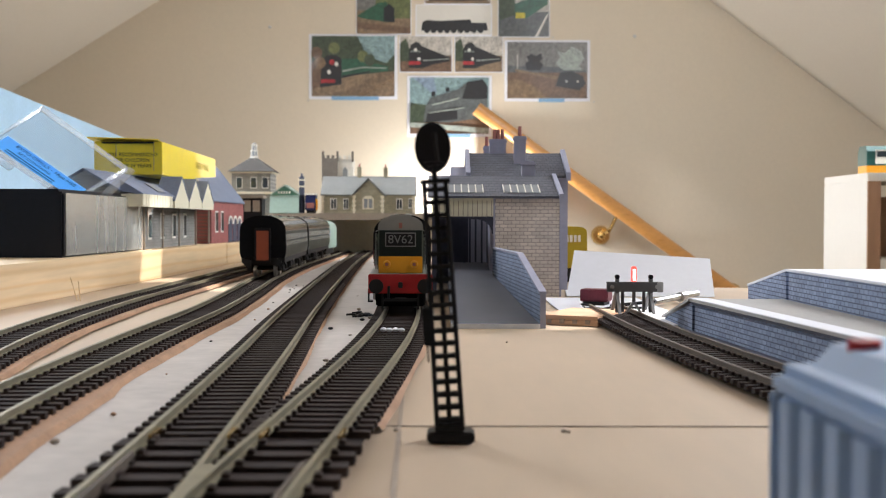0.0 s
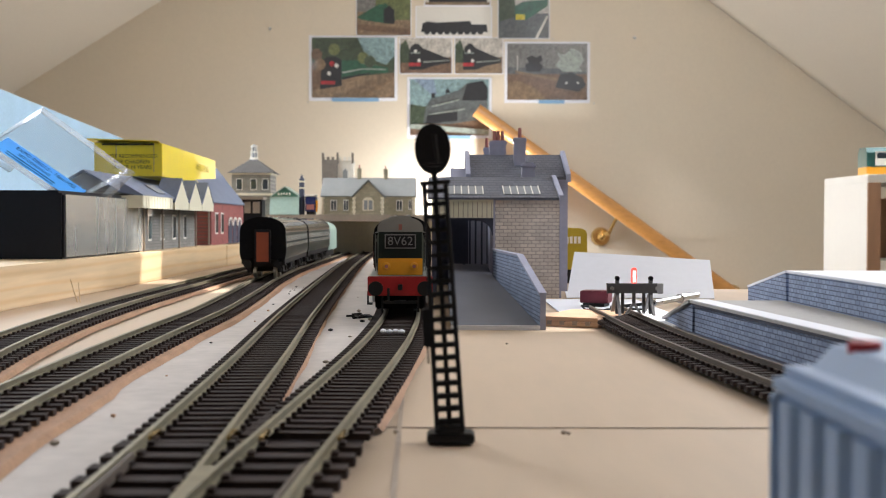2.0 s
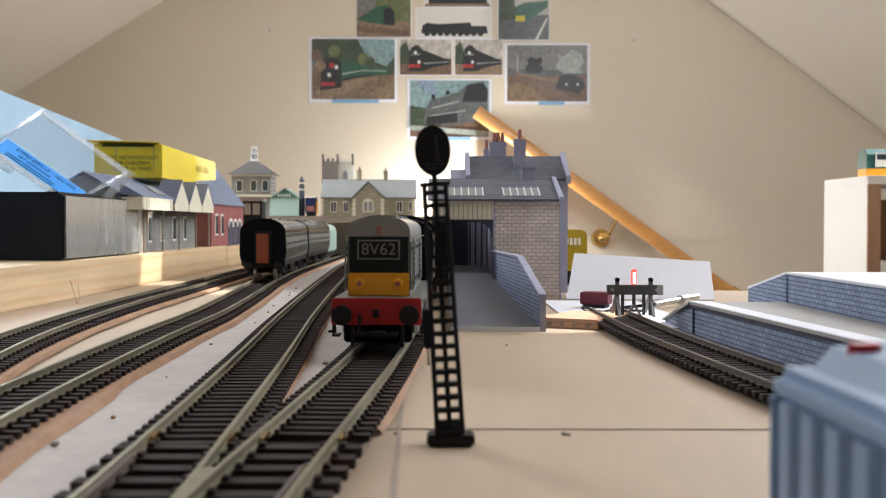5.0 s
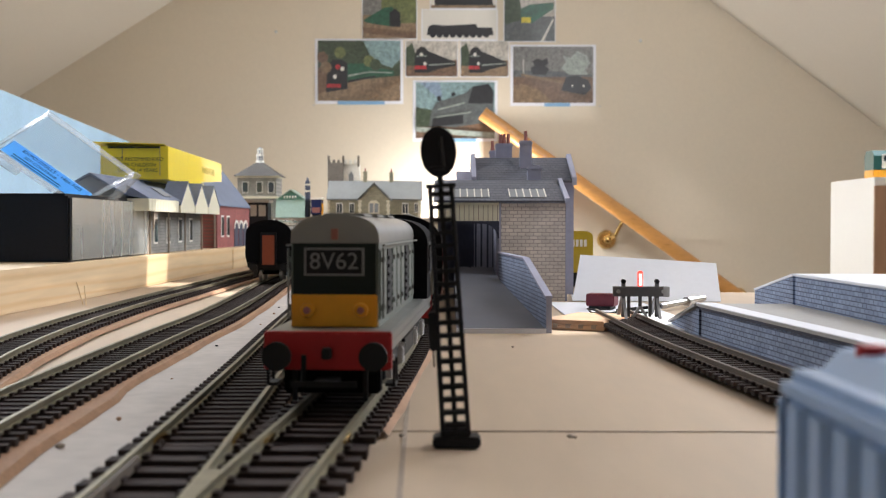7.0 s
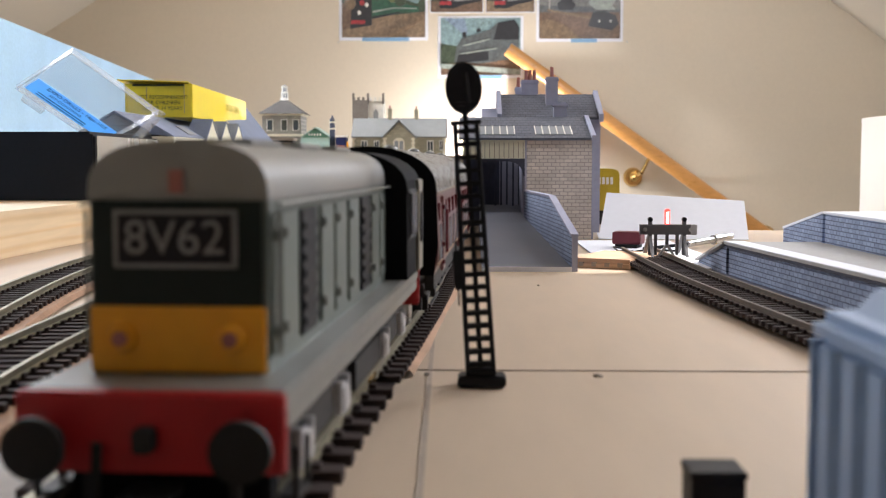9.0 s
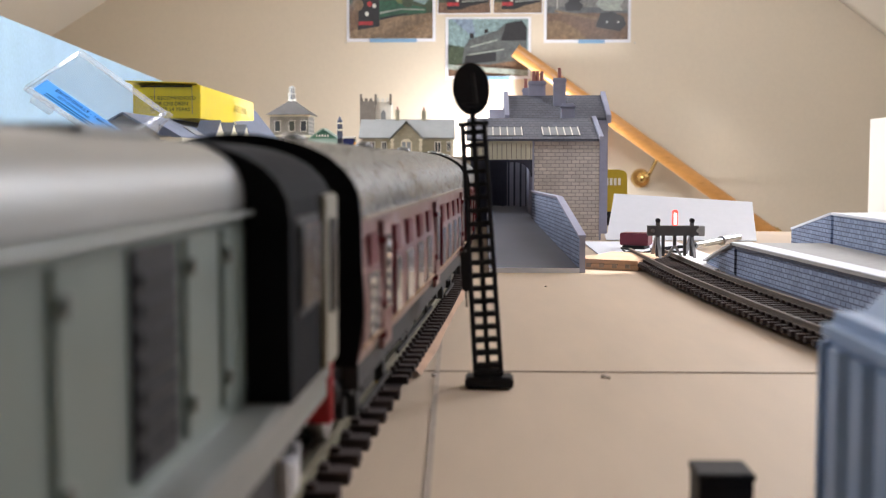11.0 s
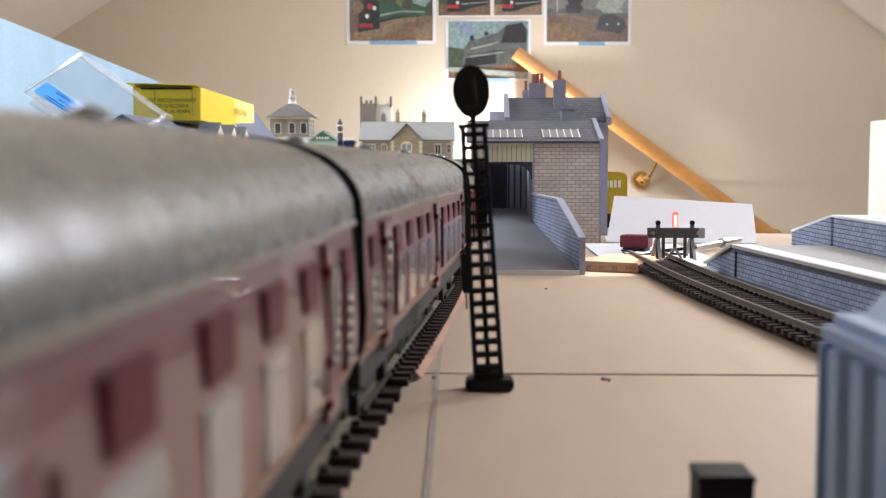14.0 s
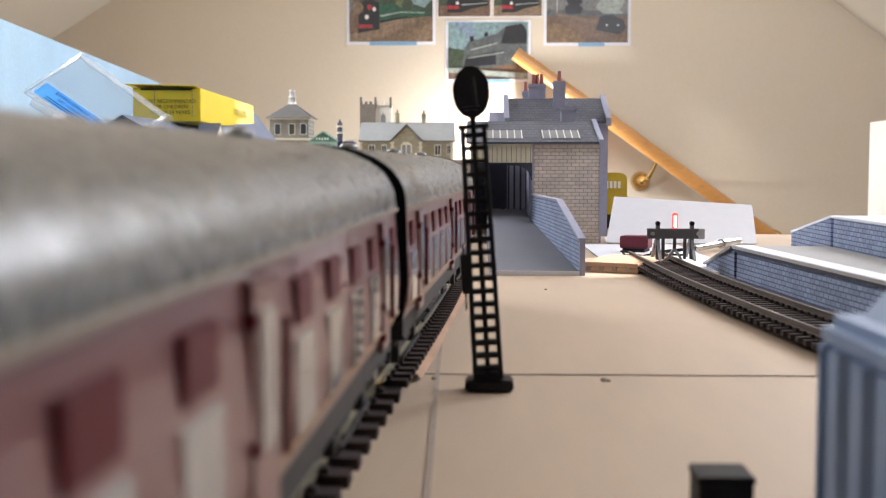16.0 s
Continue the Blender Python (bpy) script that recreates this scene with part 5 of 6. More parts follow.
def goods_shed():
    ob = thing("goods_shed", "grey stone card goods shed with slate roofs and chimneys", "model building", pose(0, 0, 0))
    y0 = 0.822
    xr, xl = 0.0850, -0.008
    part("end_wall", B((0.0370, xr - 0.0012, y0, y0 + 0.003, 0.0, 0.0705)), STONEBRICK_LIT, ob)
    part("quoin", B((0.0360, 0.0374, y0 - 0.0004, y0 + 0.003, 0.0, 0.0705)), BLUECARD, ob)
    part("quoin", B((xr - 0.0014, xr, y0 - 0.0004, y0 + 0.003, 0.0, 0.0705)), BLUECARD, ob)
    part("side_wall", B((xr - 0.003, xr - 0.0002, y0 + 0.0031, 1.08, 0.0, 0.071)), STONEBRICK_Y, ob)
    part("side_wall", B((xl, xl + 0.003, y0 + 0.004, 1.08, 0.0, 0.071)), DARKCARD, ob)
    part("door_jamb", B((0.0340, 0.0370, y0 + 0.003, y0 + 0.05, 0.0, 0.0660)), BLUECARD, ob)
    # lean-to roof, rising away
    part("roof", prism([(y0 - 0.003, 0.0706), (y0 + 0.055, 0.0868), (y0 + 0.055, 0.0890), (y0 - 0.003, 0.0722)], "x", xl - 0.003, xr - 0.002), SLATE, ob)
    part("coping", prism([(y0 - 0.004, 0.0700), (y0 + 0.055, 0.0868), (y0 + 0.055, 0.0906), (y0 - 0.004, 0.0738)], "x", xr - 0.002, xr + 0.0012), BLUECARD, ob)
    for x0, n in ((0.0440, 6), (0.0030, 6)):
        sk = part("rooflight", prism([(y0 + 0.004, 0.0744), (y0 + 0.026, 0.0808), (y0 + 0.026, 0.0812), (y0 + 0.004, 0.0748)], "x", x0, x0 + 0.026), GLAZING, ob, "glazed rooflight with white bars")
        for i in range(n):
            x = x0 + 0.026 * i / (n - 1)
            part("glazing_bar", prism([(y0 + 0.004, 0.0748), (y0 + 0.026, 0.0812), (y0 + 0.026, 0.0816), (y0 + 0.004, 0.0752)], "x", x - 0.0004, x + 0.0004), SHELFWHITE, sk)
    # valance and arch over the opening
    val = part("valance", B((xl, 0.0360, y0 - 0.001, y0, 0.0575, 0.0712)), CREAMCARD, ob, "cream boarded valance")
    for i in range(13):
        x = xl + 0.0018 + i * 0.0034
        part("groove", B((x, x + 0.0005, y0 - 0.0013, y0 - 0.001, 0.0578, 0.0688)), CARDBROWN, val)
    ar = [(xl, 0.0575), (0.0372, 0.0575), (0.0372, 0.045)] + [(0.0372 - 0.002 - 0.011 * (1 - math.cos(a)), 0.045 + 0.0105 * math.sin(a)) for a in [math.pi / 2 * i / 6 for i in range(7)]] + [(xl, 0.0555)]
    part("arch", prism(ar, "y", y0 + 0.0002, y0 + 0.002), DARKCARD, ob)
    part("interior_back", B((xl, xr - 0.004, 1.0, 1.003, 0, 0.07)), DARKCARD, ob)
    for i in range(9):
        x = 0.002 + i * 0.0045
        part("post", B((x, x + 0.0014, y0 + 0.055 + 0.004 * (i % 3), y0 + 0.0565 + 0.004 * (i % 3), 0.018, 0.058)), DARKCARD, ob)
    # main block behind
    y1 = 0.905
    part("main_wall", B((0.0200, 0.0985, y1, y1 + 0.003, 0, 0.0890)), BLUECARD, ob)
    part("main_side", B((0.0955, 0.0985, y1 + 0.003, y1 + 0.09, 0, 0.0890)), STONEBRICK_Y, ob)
    part("main_roof", prism([(y1 - 0.003, 0.0882), (y1 + 0.042, 0.1085), (y1 + 0.088, 0.0882), (y1 + 0.088, 0.0900), (y1 + 0.042, 0.1103), (y1 - 0.003, 0.0900)], "x", 0.0200, 0.0980), SLATE, ob)
    part("roof_fill", prism([(y1 + 0.002, 0.0885), (y1 + 0.042, 0.1080), (y1 + 0.085, 0.0885)], "x", 0.0230, 0.0960), BLUECARD, ob)
    for x in (0.0180, 0.0968):
        part("gable_coping", prism([(y1 - 0.005, 0.0860), (y1 - 0.005, 0.0925), (y1 + 0.042, 0.1135), (y1 + 0.09, 0.0925), (y1 + 0.09, 0.0860), (y1 + 0.042, 0.1070)], "x", x, x + 0.0036), BLUECARD, ob)
    part("left_roof", prism([(y1 + 0.004, 0.0860), (y1 + 0.03, 0.0985), (y1 + 0.056, 0.0860)], "x", 0.0060, 0.0200), BLUECARD, ob)
    def chimney(x0, x1, y, z0, z1, pots):
        c = part("chimney", B((x0, x1, y, y + 0.007, z0, z1), (x0 - 0.0006, x1 + 0.0006, y - 0.0006, y + 0.0076, z1 - 0.003, z1 - 0.001), bevel=0.0002), BLUECARD, ob)
        for p in pots:
            smooth(part("chimney_pot", rod((p, y + 0.0035, z1), (p, y + 0.0035, z1 + 0.0080), 0.0016, 0.0013, 12), TERRACOTTA, c, "red chimney pot"))
    chimney(0.0572, 0.0668, 0.925, 0.095, 0.1228, (0.0620,))
    chimney(0.0385, 0.0520, 0.946, 0.100, 0.1220, (0.0425, 0.0455, 0.0490))
    chimney(0.0345, 0.0395, 0.972, 0.096, 0.1180, (0.0370,))
    c = part("vent_stack", B((0.0605, 0.0705, 0.880, 0.889, 0.079, 0.0975), bevel=0.0002), BLUECARD, ob)
    part("stack_cap", prism([(0.0592, 0.0975), (0.0718, 0.0975), (0.0690, 0.1005), (0.0620, 0.1005)], "y", 0.879, 0.890), BLUECARD, c)
    # approach ramp with its parapet
    rp = thing("loading_ramp", "grey card ramp with blue-brick parapet wall", "ramp", pose(0, 0, 0))
    part("surface", prism([(0.576, 0), (0.576, 0.0020), (0.885, 0.0225), (0.885, 0)], "x", 0.0040, 0.0350), RAMPTOP, rp)
    bm = bmesh.new()
    v = [bm.verts.new(p) for p in ((0.0350, 0.576, 0.002), (0.0490, 0.576, 0.002), (0.0350, 0.80, 0.01685), (0.0350, 0.576, 0), (0.0490, 0.576, 0), (0.0350, 0.80, 0))]
    for f in ((0, 1, 2), (5, 4, 3), (0, 3, 4, 1), (1, 4, 5, 2), (2, 5, 3, 0)):
        bm.faces.new([v[i] for i in f])
    part("surface", bm, RAMPTOP, rp)
    part("front_edge", B((0.0040, 0.0490, 0.5748, 0.5758, 0.0, 0.0024)), PAPER, rp)
    ang = math.degrees(math.atan2(0.0140, 0.224))
    wl = part("parapet", prism([(0, 0), (0, 0.0175), (0.088, 0.0345), (0.228, 0.0345), (0.228, 0)], "x", 0, 0.0022), BLUEBRICK_Y, rp, "", pose(0.0492, 0.577, 0, 0, 0, ang))
    cp = prism([(-0.001, 0.0176), (0.088, 0.0346), (0.230, 0.0346), (0.230, 0.0358), (0.0875, 0.0358), (-0.001, 0.0188)], "x", -0.0008, 0.0030)
    part("parapet_coping", cp, BLUECARD, wl)
    part("parapet_end", B((-0.0002, 0.0026, -0.0012, 0.0002, 0, 0.0178)), BLUECARD, wl)


def left_platform():
    bt = thing("platform_timber", "pale pine batten forming the platform", "timber", pose(0, 0, 0))
    part("batten", B((-0.36, -0.2655, 0.25, 1.405, 0.0, 0.0270), bevel=0.0008), PINE, bt)
    part("batten", B((-0.36, -0.2650, 1.406, 1.80, 0.0, 0.0262), bevel=0.0008), PINE, bt)
    sp = thing("splinter", "pale splinters of wood against the batten", "splinter", pose(-0.243, 0.76, 0))
    part("sliver", rod((0, 0, 0.0008), (-0.006, 0.005, 0.016), 0.0004, seg=5), PINE, sp)
    part("sliver", rod((0.002, 0, 0.0008), (-0.003, 0.012, 0.013), 0.0004, seg=5), PINE, sp)
    # drill box with clear lid
    b = thing("drill_box", "black plastic drill box with open clear lid", "drill box", pose(-0.2745, 0.83, 0.0272))
    part("base", B((-0.135, -0.0006, 0.0, 0.215, 0, 0.0480), bevel=0.0015), BLACK, b)
    # bright streaky reflection on the black side, put in as a pale panel
    part("side_panel", B((-0.0006, 0.0002, 0.004, 0.212, 0.0012, 0.0470)), BOX_SHEEN, b, "side panel coloured pale for a bright reflection")
    part("inner_tray", B((-0.130, -0.006, 0.006, 0.208, 0.0481, 0.0500)), BLACK, b)
    # lid stands open, leaning towards the tracks
    ux, vx = Vector((0.0528, 0.05, -0.0459)).normalized(), Vector((0.0713, -0.05, 0.0299)).normalized()
    ny = vx.cross(ux).normalized()
    lm = Matrix((ux, ny, ux.cross(ny))).transposed().to_4x4()
    lm.translation = Vector((-0.315, 0.90, 0.1406)) - Vector((-0.2745, 0.83, 0.0272))
    lid = part("lid", B((0.0, 0.086, -0.0008, 0.0008, -0.079, 0), bevel=0.0003), CLEARTHIN, b, "clear plastic lid", lm)
    lid.visible_shadow = False
    for bx in ((-0.0005, 0.0865, -0.0010, 0.0045, -0.0008, 0.0005), (-0.0005, 0.0008, -0.0010, 0.0045, -0.079, -0.0008), (0.0852, 0.0865, -0.0010, 0.0045, -0.079, -0.0008), (0.0008, 0.0852, -0.0010, 0.0045, -0.0790, -0.0778)):
        part("lid_rim", B(bx, bevel=0.0003), CLEAREDGE, lid)
    lb = part("label", B((0.003, 0.082, -0.0016, -0.0010, -0.0690, -0.0490)), LABELBLUE, lid, "blue printed label")
    writing("wording", "EXPO DRILLS - 16pc HSS", 0.0056, NAVY, lb, pose(0.044, -0.0018, -0.0530, 90), "dark blue lettering")
    writing("wording", "SET CONTAINS", 0.0046, NAVY, lb, pose(0.036, -0.0018, -0.0590, 90), "dark blue lettering")
    for z in (-0.0642, -0.0672):
        part("text_bar", B((0.012, 0.060, -0.0018, -0.0016, z, z + 0.0010)), NAVY, lb)
    part("catch", B((0.010, 0.030, -0.0030, 0.0045, -0.0860, -0.0794), bevel=0.0008), CLEAREDGE, lid, "clear moulded catch")
    clip = part("clasp", prism([(0, 0), (0.006, 0), (0.026, 0.020), (0.022, 0.023)], "y", 0.0, 0.012), CLEAREDGE, b, "clear hinge clasp", pose(-0.004, 0.10, 0.0475))
    # sky board
    s = thing("backscene_board", "sky-blue painted backscene board along the wall side", "backscene", pose(0, 0, 0))
    ang = math.degrees(math.atan2(0.093, 0.94))
    part("panel", B((-0.012, 0, -1.7, 1.25, 0, 0.2405)), SKYBLUE, s, "", pose(-0.62, 1.6, 0, 0, 0, ang))
    # yellow box on the station roofs
    yb = thing("yellow_box", "yellow cardboard model box with printed warning", "box", pose(-0.3515, 1.155, 0.1005, 0, 0, 0))
    ln = 0.33
    part("carton", B((0, 0.068, 0, ln, 0, 0.0335), bevel=0.0006), YELLOWBOX, yb, "", pose(0, 0, 0, 0, 0, 2))
    part("flap", B((-0.007, 0.064, -0.008, 0.03, 0.0337, 0.0347), bevel=0.0003), YELLOWBOX, yb, "lifted end flap", pose(0, 0, 0.0022, -4.0, 1.6, 2))
    # the flap's shaded gap is a black strip on the carton front
    part("slit", B((0.008, 0.060, -0.0005, 0.0, 0.0312, 0.0330)), SATIN, yb, "black strip put in as the shaded gap under the flap")
    part("crease", B((0.022, 0.0225, -0.0004, 0, 0.018, 0.0330), (0.060, 0.0605, -0.0004, 0, 0.004, 0.033)), CARDBROWN, yb)
    for i, tx in enumerate(("NOT RECOMMENDED", "FOR CHILDREN", "UNDER 14 YEARS")):
        writing("wording", tx, 0.0052, INK, yb, pose(0.038, -0.0006, 0.0200 - 0.0056 * i, 90))
    writing("wording", "UNDER 14 YEARS", 0.011, INKFAINT, yb, pose(0.0628, 0.22, 0.018, 90, 0, 92))


def gabled(name, label, x0, x1, y0, y1, z0, ze, zr, wall, roof, along="y", over=0.002, windows=(), chim=()):
    """A small building: walls, ridge roof, windows (face, a, z, w, h) and chimneys (x, y, top)."""
    ob = thing(name, label, "model building", pose(0, 0, 0))
    part("wall", B((x0, x1, y0, y1, z0, ze)), wall, ob)
    if along == "y":
        xm = (x0 + x1) / 2
        part("gable", prism([(x0, ze), (x1, ze), (xm, zr - 0.001)], "y", y0, y1), wall, ob)
        part("roof", prism([(x0 - over, ze - 0.001), (xm, zr), (x1 + over, ze - 0.001), (x1 + over, ze + 0.0006), (xm, zr + 0.0016), (x0 - over, ze + 0.0006)], "y", y0 - over, y1 + over), roof, ob)
    else:
        ym = (y0 + y1) / 2
        part("gable", prism([(y0, ze), (y1, ze), (ym, zr - 0.001)], "x", x0, x1), wall, ob)
        part("roof", prism([(y0 - over, ze - 0.001), (ym, zr), (y1 + over, ze - 0.001), (y1 + over, ze + 0.0006), (ym, zr + 0.0016), (y0 - over, ze + 0.0006)], "x", x0 - over, x1 + over), roof, ob)
    for face, a, z, w, h in windows:
        if face == "front":
            wd = part("window", B((a - w / 2, a + w / 2, y0 - 0.0006, y0, z, z + h)), SHELFWHITE, ob)
            part("pane", B((a - w * .38, a - w * .06, y0 - 0.0010, y0 - 0.0006, z + h * .08, z + h * .92), (a + w * .06, a + w * .38, y0 - 0.0010, y0 - 0.0006, z + h * .08, z + h * .92)), DARKGLAZE, wd)
        else:
            wd = part("window", B((x1, x1 + 0.0006, a - w / 2, a + w / 2, z, z + h)), SHELFWHITE, ob)
            part("pane", B((x1 + 0.0006, x1 + 0.0010, a - w * .38, a - w * .06, z + h * .08, z + h * .92), (x1 + 0.0006, x1 + 0.0010, a + w * .06, a + w * .38, z + h * .08, z + h * .92)), DARKGLAZE, wd)
    for x, y, zt in chim:
        c = part("chimney", B((x - 0.003, x + 0.003, y - 0.003, y + 0.003, ze, zt), (x - 0.0036, x + 0.0036, y - 0.0036, y + 0.0036, zt - 0.003, zt - 0.0015)), wall, ob)
        part("chimney_pot", rod((x, y, zt), (x, y, zt + 0.005), 0.0012, 0.001, 8), TERRACOTTA, c)
    return ob


def stations():
    z = 0.0272
    # grey station with pointed canopy
    ob = gabled("station_building", "grey stone station with canopy beneath the yellow box", -0.345, -0.282, 1.0, 1.30, z, 0.080, 0.0985, GREYSTONE, BLUEROOF, "y", windows=[("side", 1.10, 0.036, 0.014, 0.026), ("side", 1.15, 0.036, 0.014, 0.026), ("side", 1.20, 0.036, 0.014, 0.026), ("side", 1.25, 0.036, 0.012, 0.026)])
    part("door", B((-0.282, -0.2812, 1.062, 1.076, 0.0275, 0.058)), CARDBROWN, ob)
    part("corner_stone", B((-0.2835, -0.2808, 1.0288, 1.034, 0.0274, 0.079)), PALESTONE, ob)
    cn = part("canopy", prism([(-0.282, 0.0800), (-0.262, 0.0770), (-0.262, 0.0782), (-0.282, 0.0900)], "y", 1.0, 1.118), BLUEROOF, ob, "dark canopy roof")
    for i in range(11):
        y = 1.001 + i * 0.010
        part("valance_board", B((-0.2628, -0.2618, y, y + 0.0092, 0.0665, 0.0775)), CREAMCARD, cn)
    part("valance_end", B((-0.282, -0.2622, 0.9986, 0.9996, 0.0665, 0.0775)), CREAMCARD, cn, "cream boarded canopy end")
    part("rooflight", prism([(-0.2790, 0.0890), (-0.2665, 0.0810), (-0.2660, 0.0815), (-0.2785, 0.0895)], "y", 1.07, 1.10), GLAZING, cn)
    for i in range(3):
        y = 1.122 + i * 0.064
        gb = part("canopy_gable", prism([(y, 0.0665), (y + 0.061, 0.0665), (y + 0.061, 0.0740), (y + 0.0305, 0.0965), (y, 0.0740)], "x", -0.2640, -0.2625), CREAMCARD, ob, "pointed cream canopy gable")
        part("gable_roof", prism([(y - 0.001, 0.0735), (y + 0.0305, 0.0970), (y + 0.062, 0.0735), (y + 0.062, 0.0750), (y + 0.0305, 0.0985), (y - 0.001, 0.0750)], "x", -0.283, -0.2620), BLUEROOF, gb)
    for y in (1.05, 1.12, 1.19, 1.27, 1.34):
        part("canopy_post", rod((-0.2740, y, 0.0272), (-0.2740, y, 0.0772), 0.0010, seg=8), CARDBROWN, ob)
    part("bracket", prism([(1.031, 0.0665), (1.052, 0.0665), (1.036, 0.060), (1.031, 0.050)], "x", -0.2665, -0.2655), CARDBROWN, ob)
    # red brick house
    rb = gabled("brick_station_house", "red brick station house with blue slate roof", -0.345, -0.272, 1.345, 1.56, z, 0.078, 0.1265, REDBRICK, BLUEROOF, "y", windows=[("side", 1.375, 0.040, 0.016, 0.026), ("side", 1.41, 0.040, 0.016, 0.026)])
    for i in range(3):
        y = 1.45 + 0.032 * i
        part("porch_arch", prism([(y, 0.0272), (y + 0.026, 0.0272), (y + 0.026, 0.048), (y + 0.020, 0.056), (y + 0.013, 0.058), (y + 0.006, 0.056), (y, 0.048)], "x", -0.272, -0.2714), DARKCARD, rb)
    bm = bmesh.new()
    for i in range(3):
        y = 1.45 + 0.032 * i + 0.013
        pts = [(y + 0.015 * math.cos(math.pi * k / 8), 0.050 + 0.011 * math.sin(math.pi * k / 8)) for k in range(9)]
        inn = [(y + 0.012 * math.cos(math.pi * k / 8), 0.050 + 0.008 * math.sin(math.pi * k / 8)) for k in range(8, -1, -1)]
        prism(pts + inn, "x", -0.2714, -0.2705, bm)
    part("arch_stones", bm, SHELFWHITE, rb)
    part("bargeboard", prism([(-0.348, 0.076), (-0.3085, 0.127), (-0.269, 0.076), (-0.269, 0.0785), (-0.3085, 0.1295), (-0.348, 0.0785)], "y", 1.3420, 1.3428), SHELFWHITE, rb)


def upper_level():
    """The raised shelf over the fiddle yard and the buildings on it."""
    d = thing("raised_deck", "brown card bridge deck over the tracks", "bridge", pose(0, 0, 0))
    part("deck", B((-0.46, 0.02, 1.74, 1.985, 0.0585, 0.0655), bevel=0.0006), CARDBROWN, d)
    part("edge_strip", B((-0.222, 0.02, 1.7385, 1.74, 0.0560, 0.0662)), CARDBROWN, d)
    part("back_wall", B((-0.46, 0.02, 1.972, 1.98, 0, 0.0584)), PALESTONE, d, "beige panel under the deck")
    part("abutment", B((-0.252, -0.235, 1.745, 1.80, 0, 0.058)), CARDBROWN, d)
    part("abutment", B((0.0, 0.02, 1.745, 1.80, 0, 0.058)), CARDBROWN, d)
    z = 0.0658
    # stone station house
    st = gabled("stone_station_house", "ochre stone station house with grey roof and gable", -0.186, -0.044, 1.76, 1.83, z, 0.0945, 0.1225, STONEGREEN, GREYROOF, "x", windows=[("front", -0.168, 0.072, 0.010, 0.017), ("front", -0.149, 0.072, 0.008, 0.017), ("front", -0.067, 0.072, 0.010, 0.017), ("front", -0.050, 0.074, 0.006, 0.015)], chim=((-0.131, 1.795, 0.139), (-0.090, 1.795, 0.138)))
    wing = part("front_gable", prism([(-0.137, z), (-0.091, z), (-0.091, 0.0935), (-0.114, 0.1165), (-0.137, 0.0935)], "y", 1.745, 1.80), STONEGREEN, st)
    part("gable_roof", prism([(-0.140, 0.0920), (-0.114, 0.1180), (-0.088, 0.0920), (-0.088, 0.0940), (-0.114, 0.1202), (-0.140, 0.0940)], "y", 1.743, 1.80), GREYROOF, st)
    wd = part("gable_window", prism([(-0.1225, 0.072), (-0.1055, 0.072), (-0.1055, 0.088), (-0.110, 0.0925), (-0.118, 0.0925), (-0.1225, 0.088)], "y", 1.7440, 1.7450), PALESTONE, st)
    part("pane", B((-0.1205, -0.1150, 1.7434, 1.7440, 0.074, 0.088), (-0.1130, -0.1075, 1.7434, 1.7440, 0.074, 0.088)), GLAZING, wd)
    for x, w, yf in ((-0.1355, 0.0016, 1.7440), (-0.0925, 0.0016, 1.7440), (-0.1845, 0.0012, 1.7590), (-0.0455, 0.0012, 1.7590)):
        for k in range(8):
            e = w + 0.0012 * (k % 2)
            part("quoin", B((x - e, x + e, yf, yf + 0.0011, z + 0.0034 * k, z + 0.0034 * (k + 1) - 0.0002)), PALESTONE, st)
    # church tower
    t = thing("church_tower", "battlemented church tower, coloured shaded in front and sunlit at the side", "model building", pose(-0.178, 1.93, z))
    # shaded and sunlit faces of the tower are coloured in
    part("tower", B((-0.026, 0.0, 0, 0.045, 0, 0.094)), TOWER_SHADED, t)
    part("sunlit_face", B((0.0002, 0.026, 0.004, 0.045, 0, 0.092)), TOWER_SUNLIT, t)
    part("window", prism([(0.009, 0.062), (0.017, 0.062), (0.017, 0.074), (0.013, 0.080), (0.009, 0.074)], "y", 0.0034, 0.004), GREYROOF, t)
    for x in (-0.024, -0.016, -0.008, 0.004, 0.012, 0.020):
        part("merlon", B((x - 0.0022, x + 0.0022, 0.002, 0.007, 0.0921, 0.0990)), TOWER_SHADED if x < 0 else TOWER_SUNLIT, t)
    for x in (-0.0245, 0.0, 0.0255):
        part("pinnacle", B((x - 0.0018, x + 0.0018, 0.001, 0.0046, 0.088, 0.106), bevel=0.0004), TOWER_SHADED, t)
    # octagon house with lantern
    o = thing("lantern_tower_house", "grey two-storey house with pyramid roof and lantern", "model building", pose(-0.2965, 1.77, z))
    part("wall", B((-0.030, 0.030, 0, 0.06, 0, 0.0620)), HOUSESTONE, o)
    part("band", B((-0.0315, 0.0315, -0.0015, 0.0615, 0.0300, 0.0335)), PALESTONE, o)
    part("cornice", B((-0.0330, 0.0330, -0.003, 0.063, 0.0620, 0.0645)), PALESTONE, o)
    bm = bmesh.new()
    bmesh.ops.create_cone(bm, cap_ends=True, segments=4, radius1=0.050, radius2=0.008, depth=0.022, matrix=pose(0, 0.03, 0.0757, 0, 0, 45))
    part("roof", bm, DARKROOF, o)
    lt = part("lantern", rod((0, 0.03, 0.0855), (0, 0.03, 0.0900), 0.0064, seg=8), SHELFWHITE, o, "white glazed lantern")
    for r, z0, z1 in ((0.0054, 0.0900, 0.0975), (0.0044, 0.0990, 0.1065)):
        part("glazing", rod((0, 0.03, z0), (0, 0.03, z1), r - 0.0012, seg=8), GLAZING, lt)
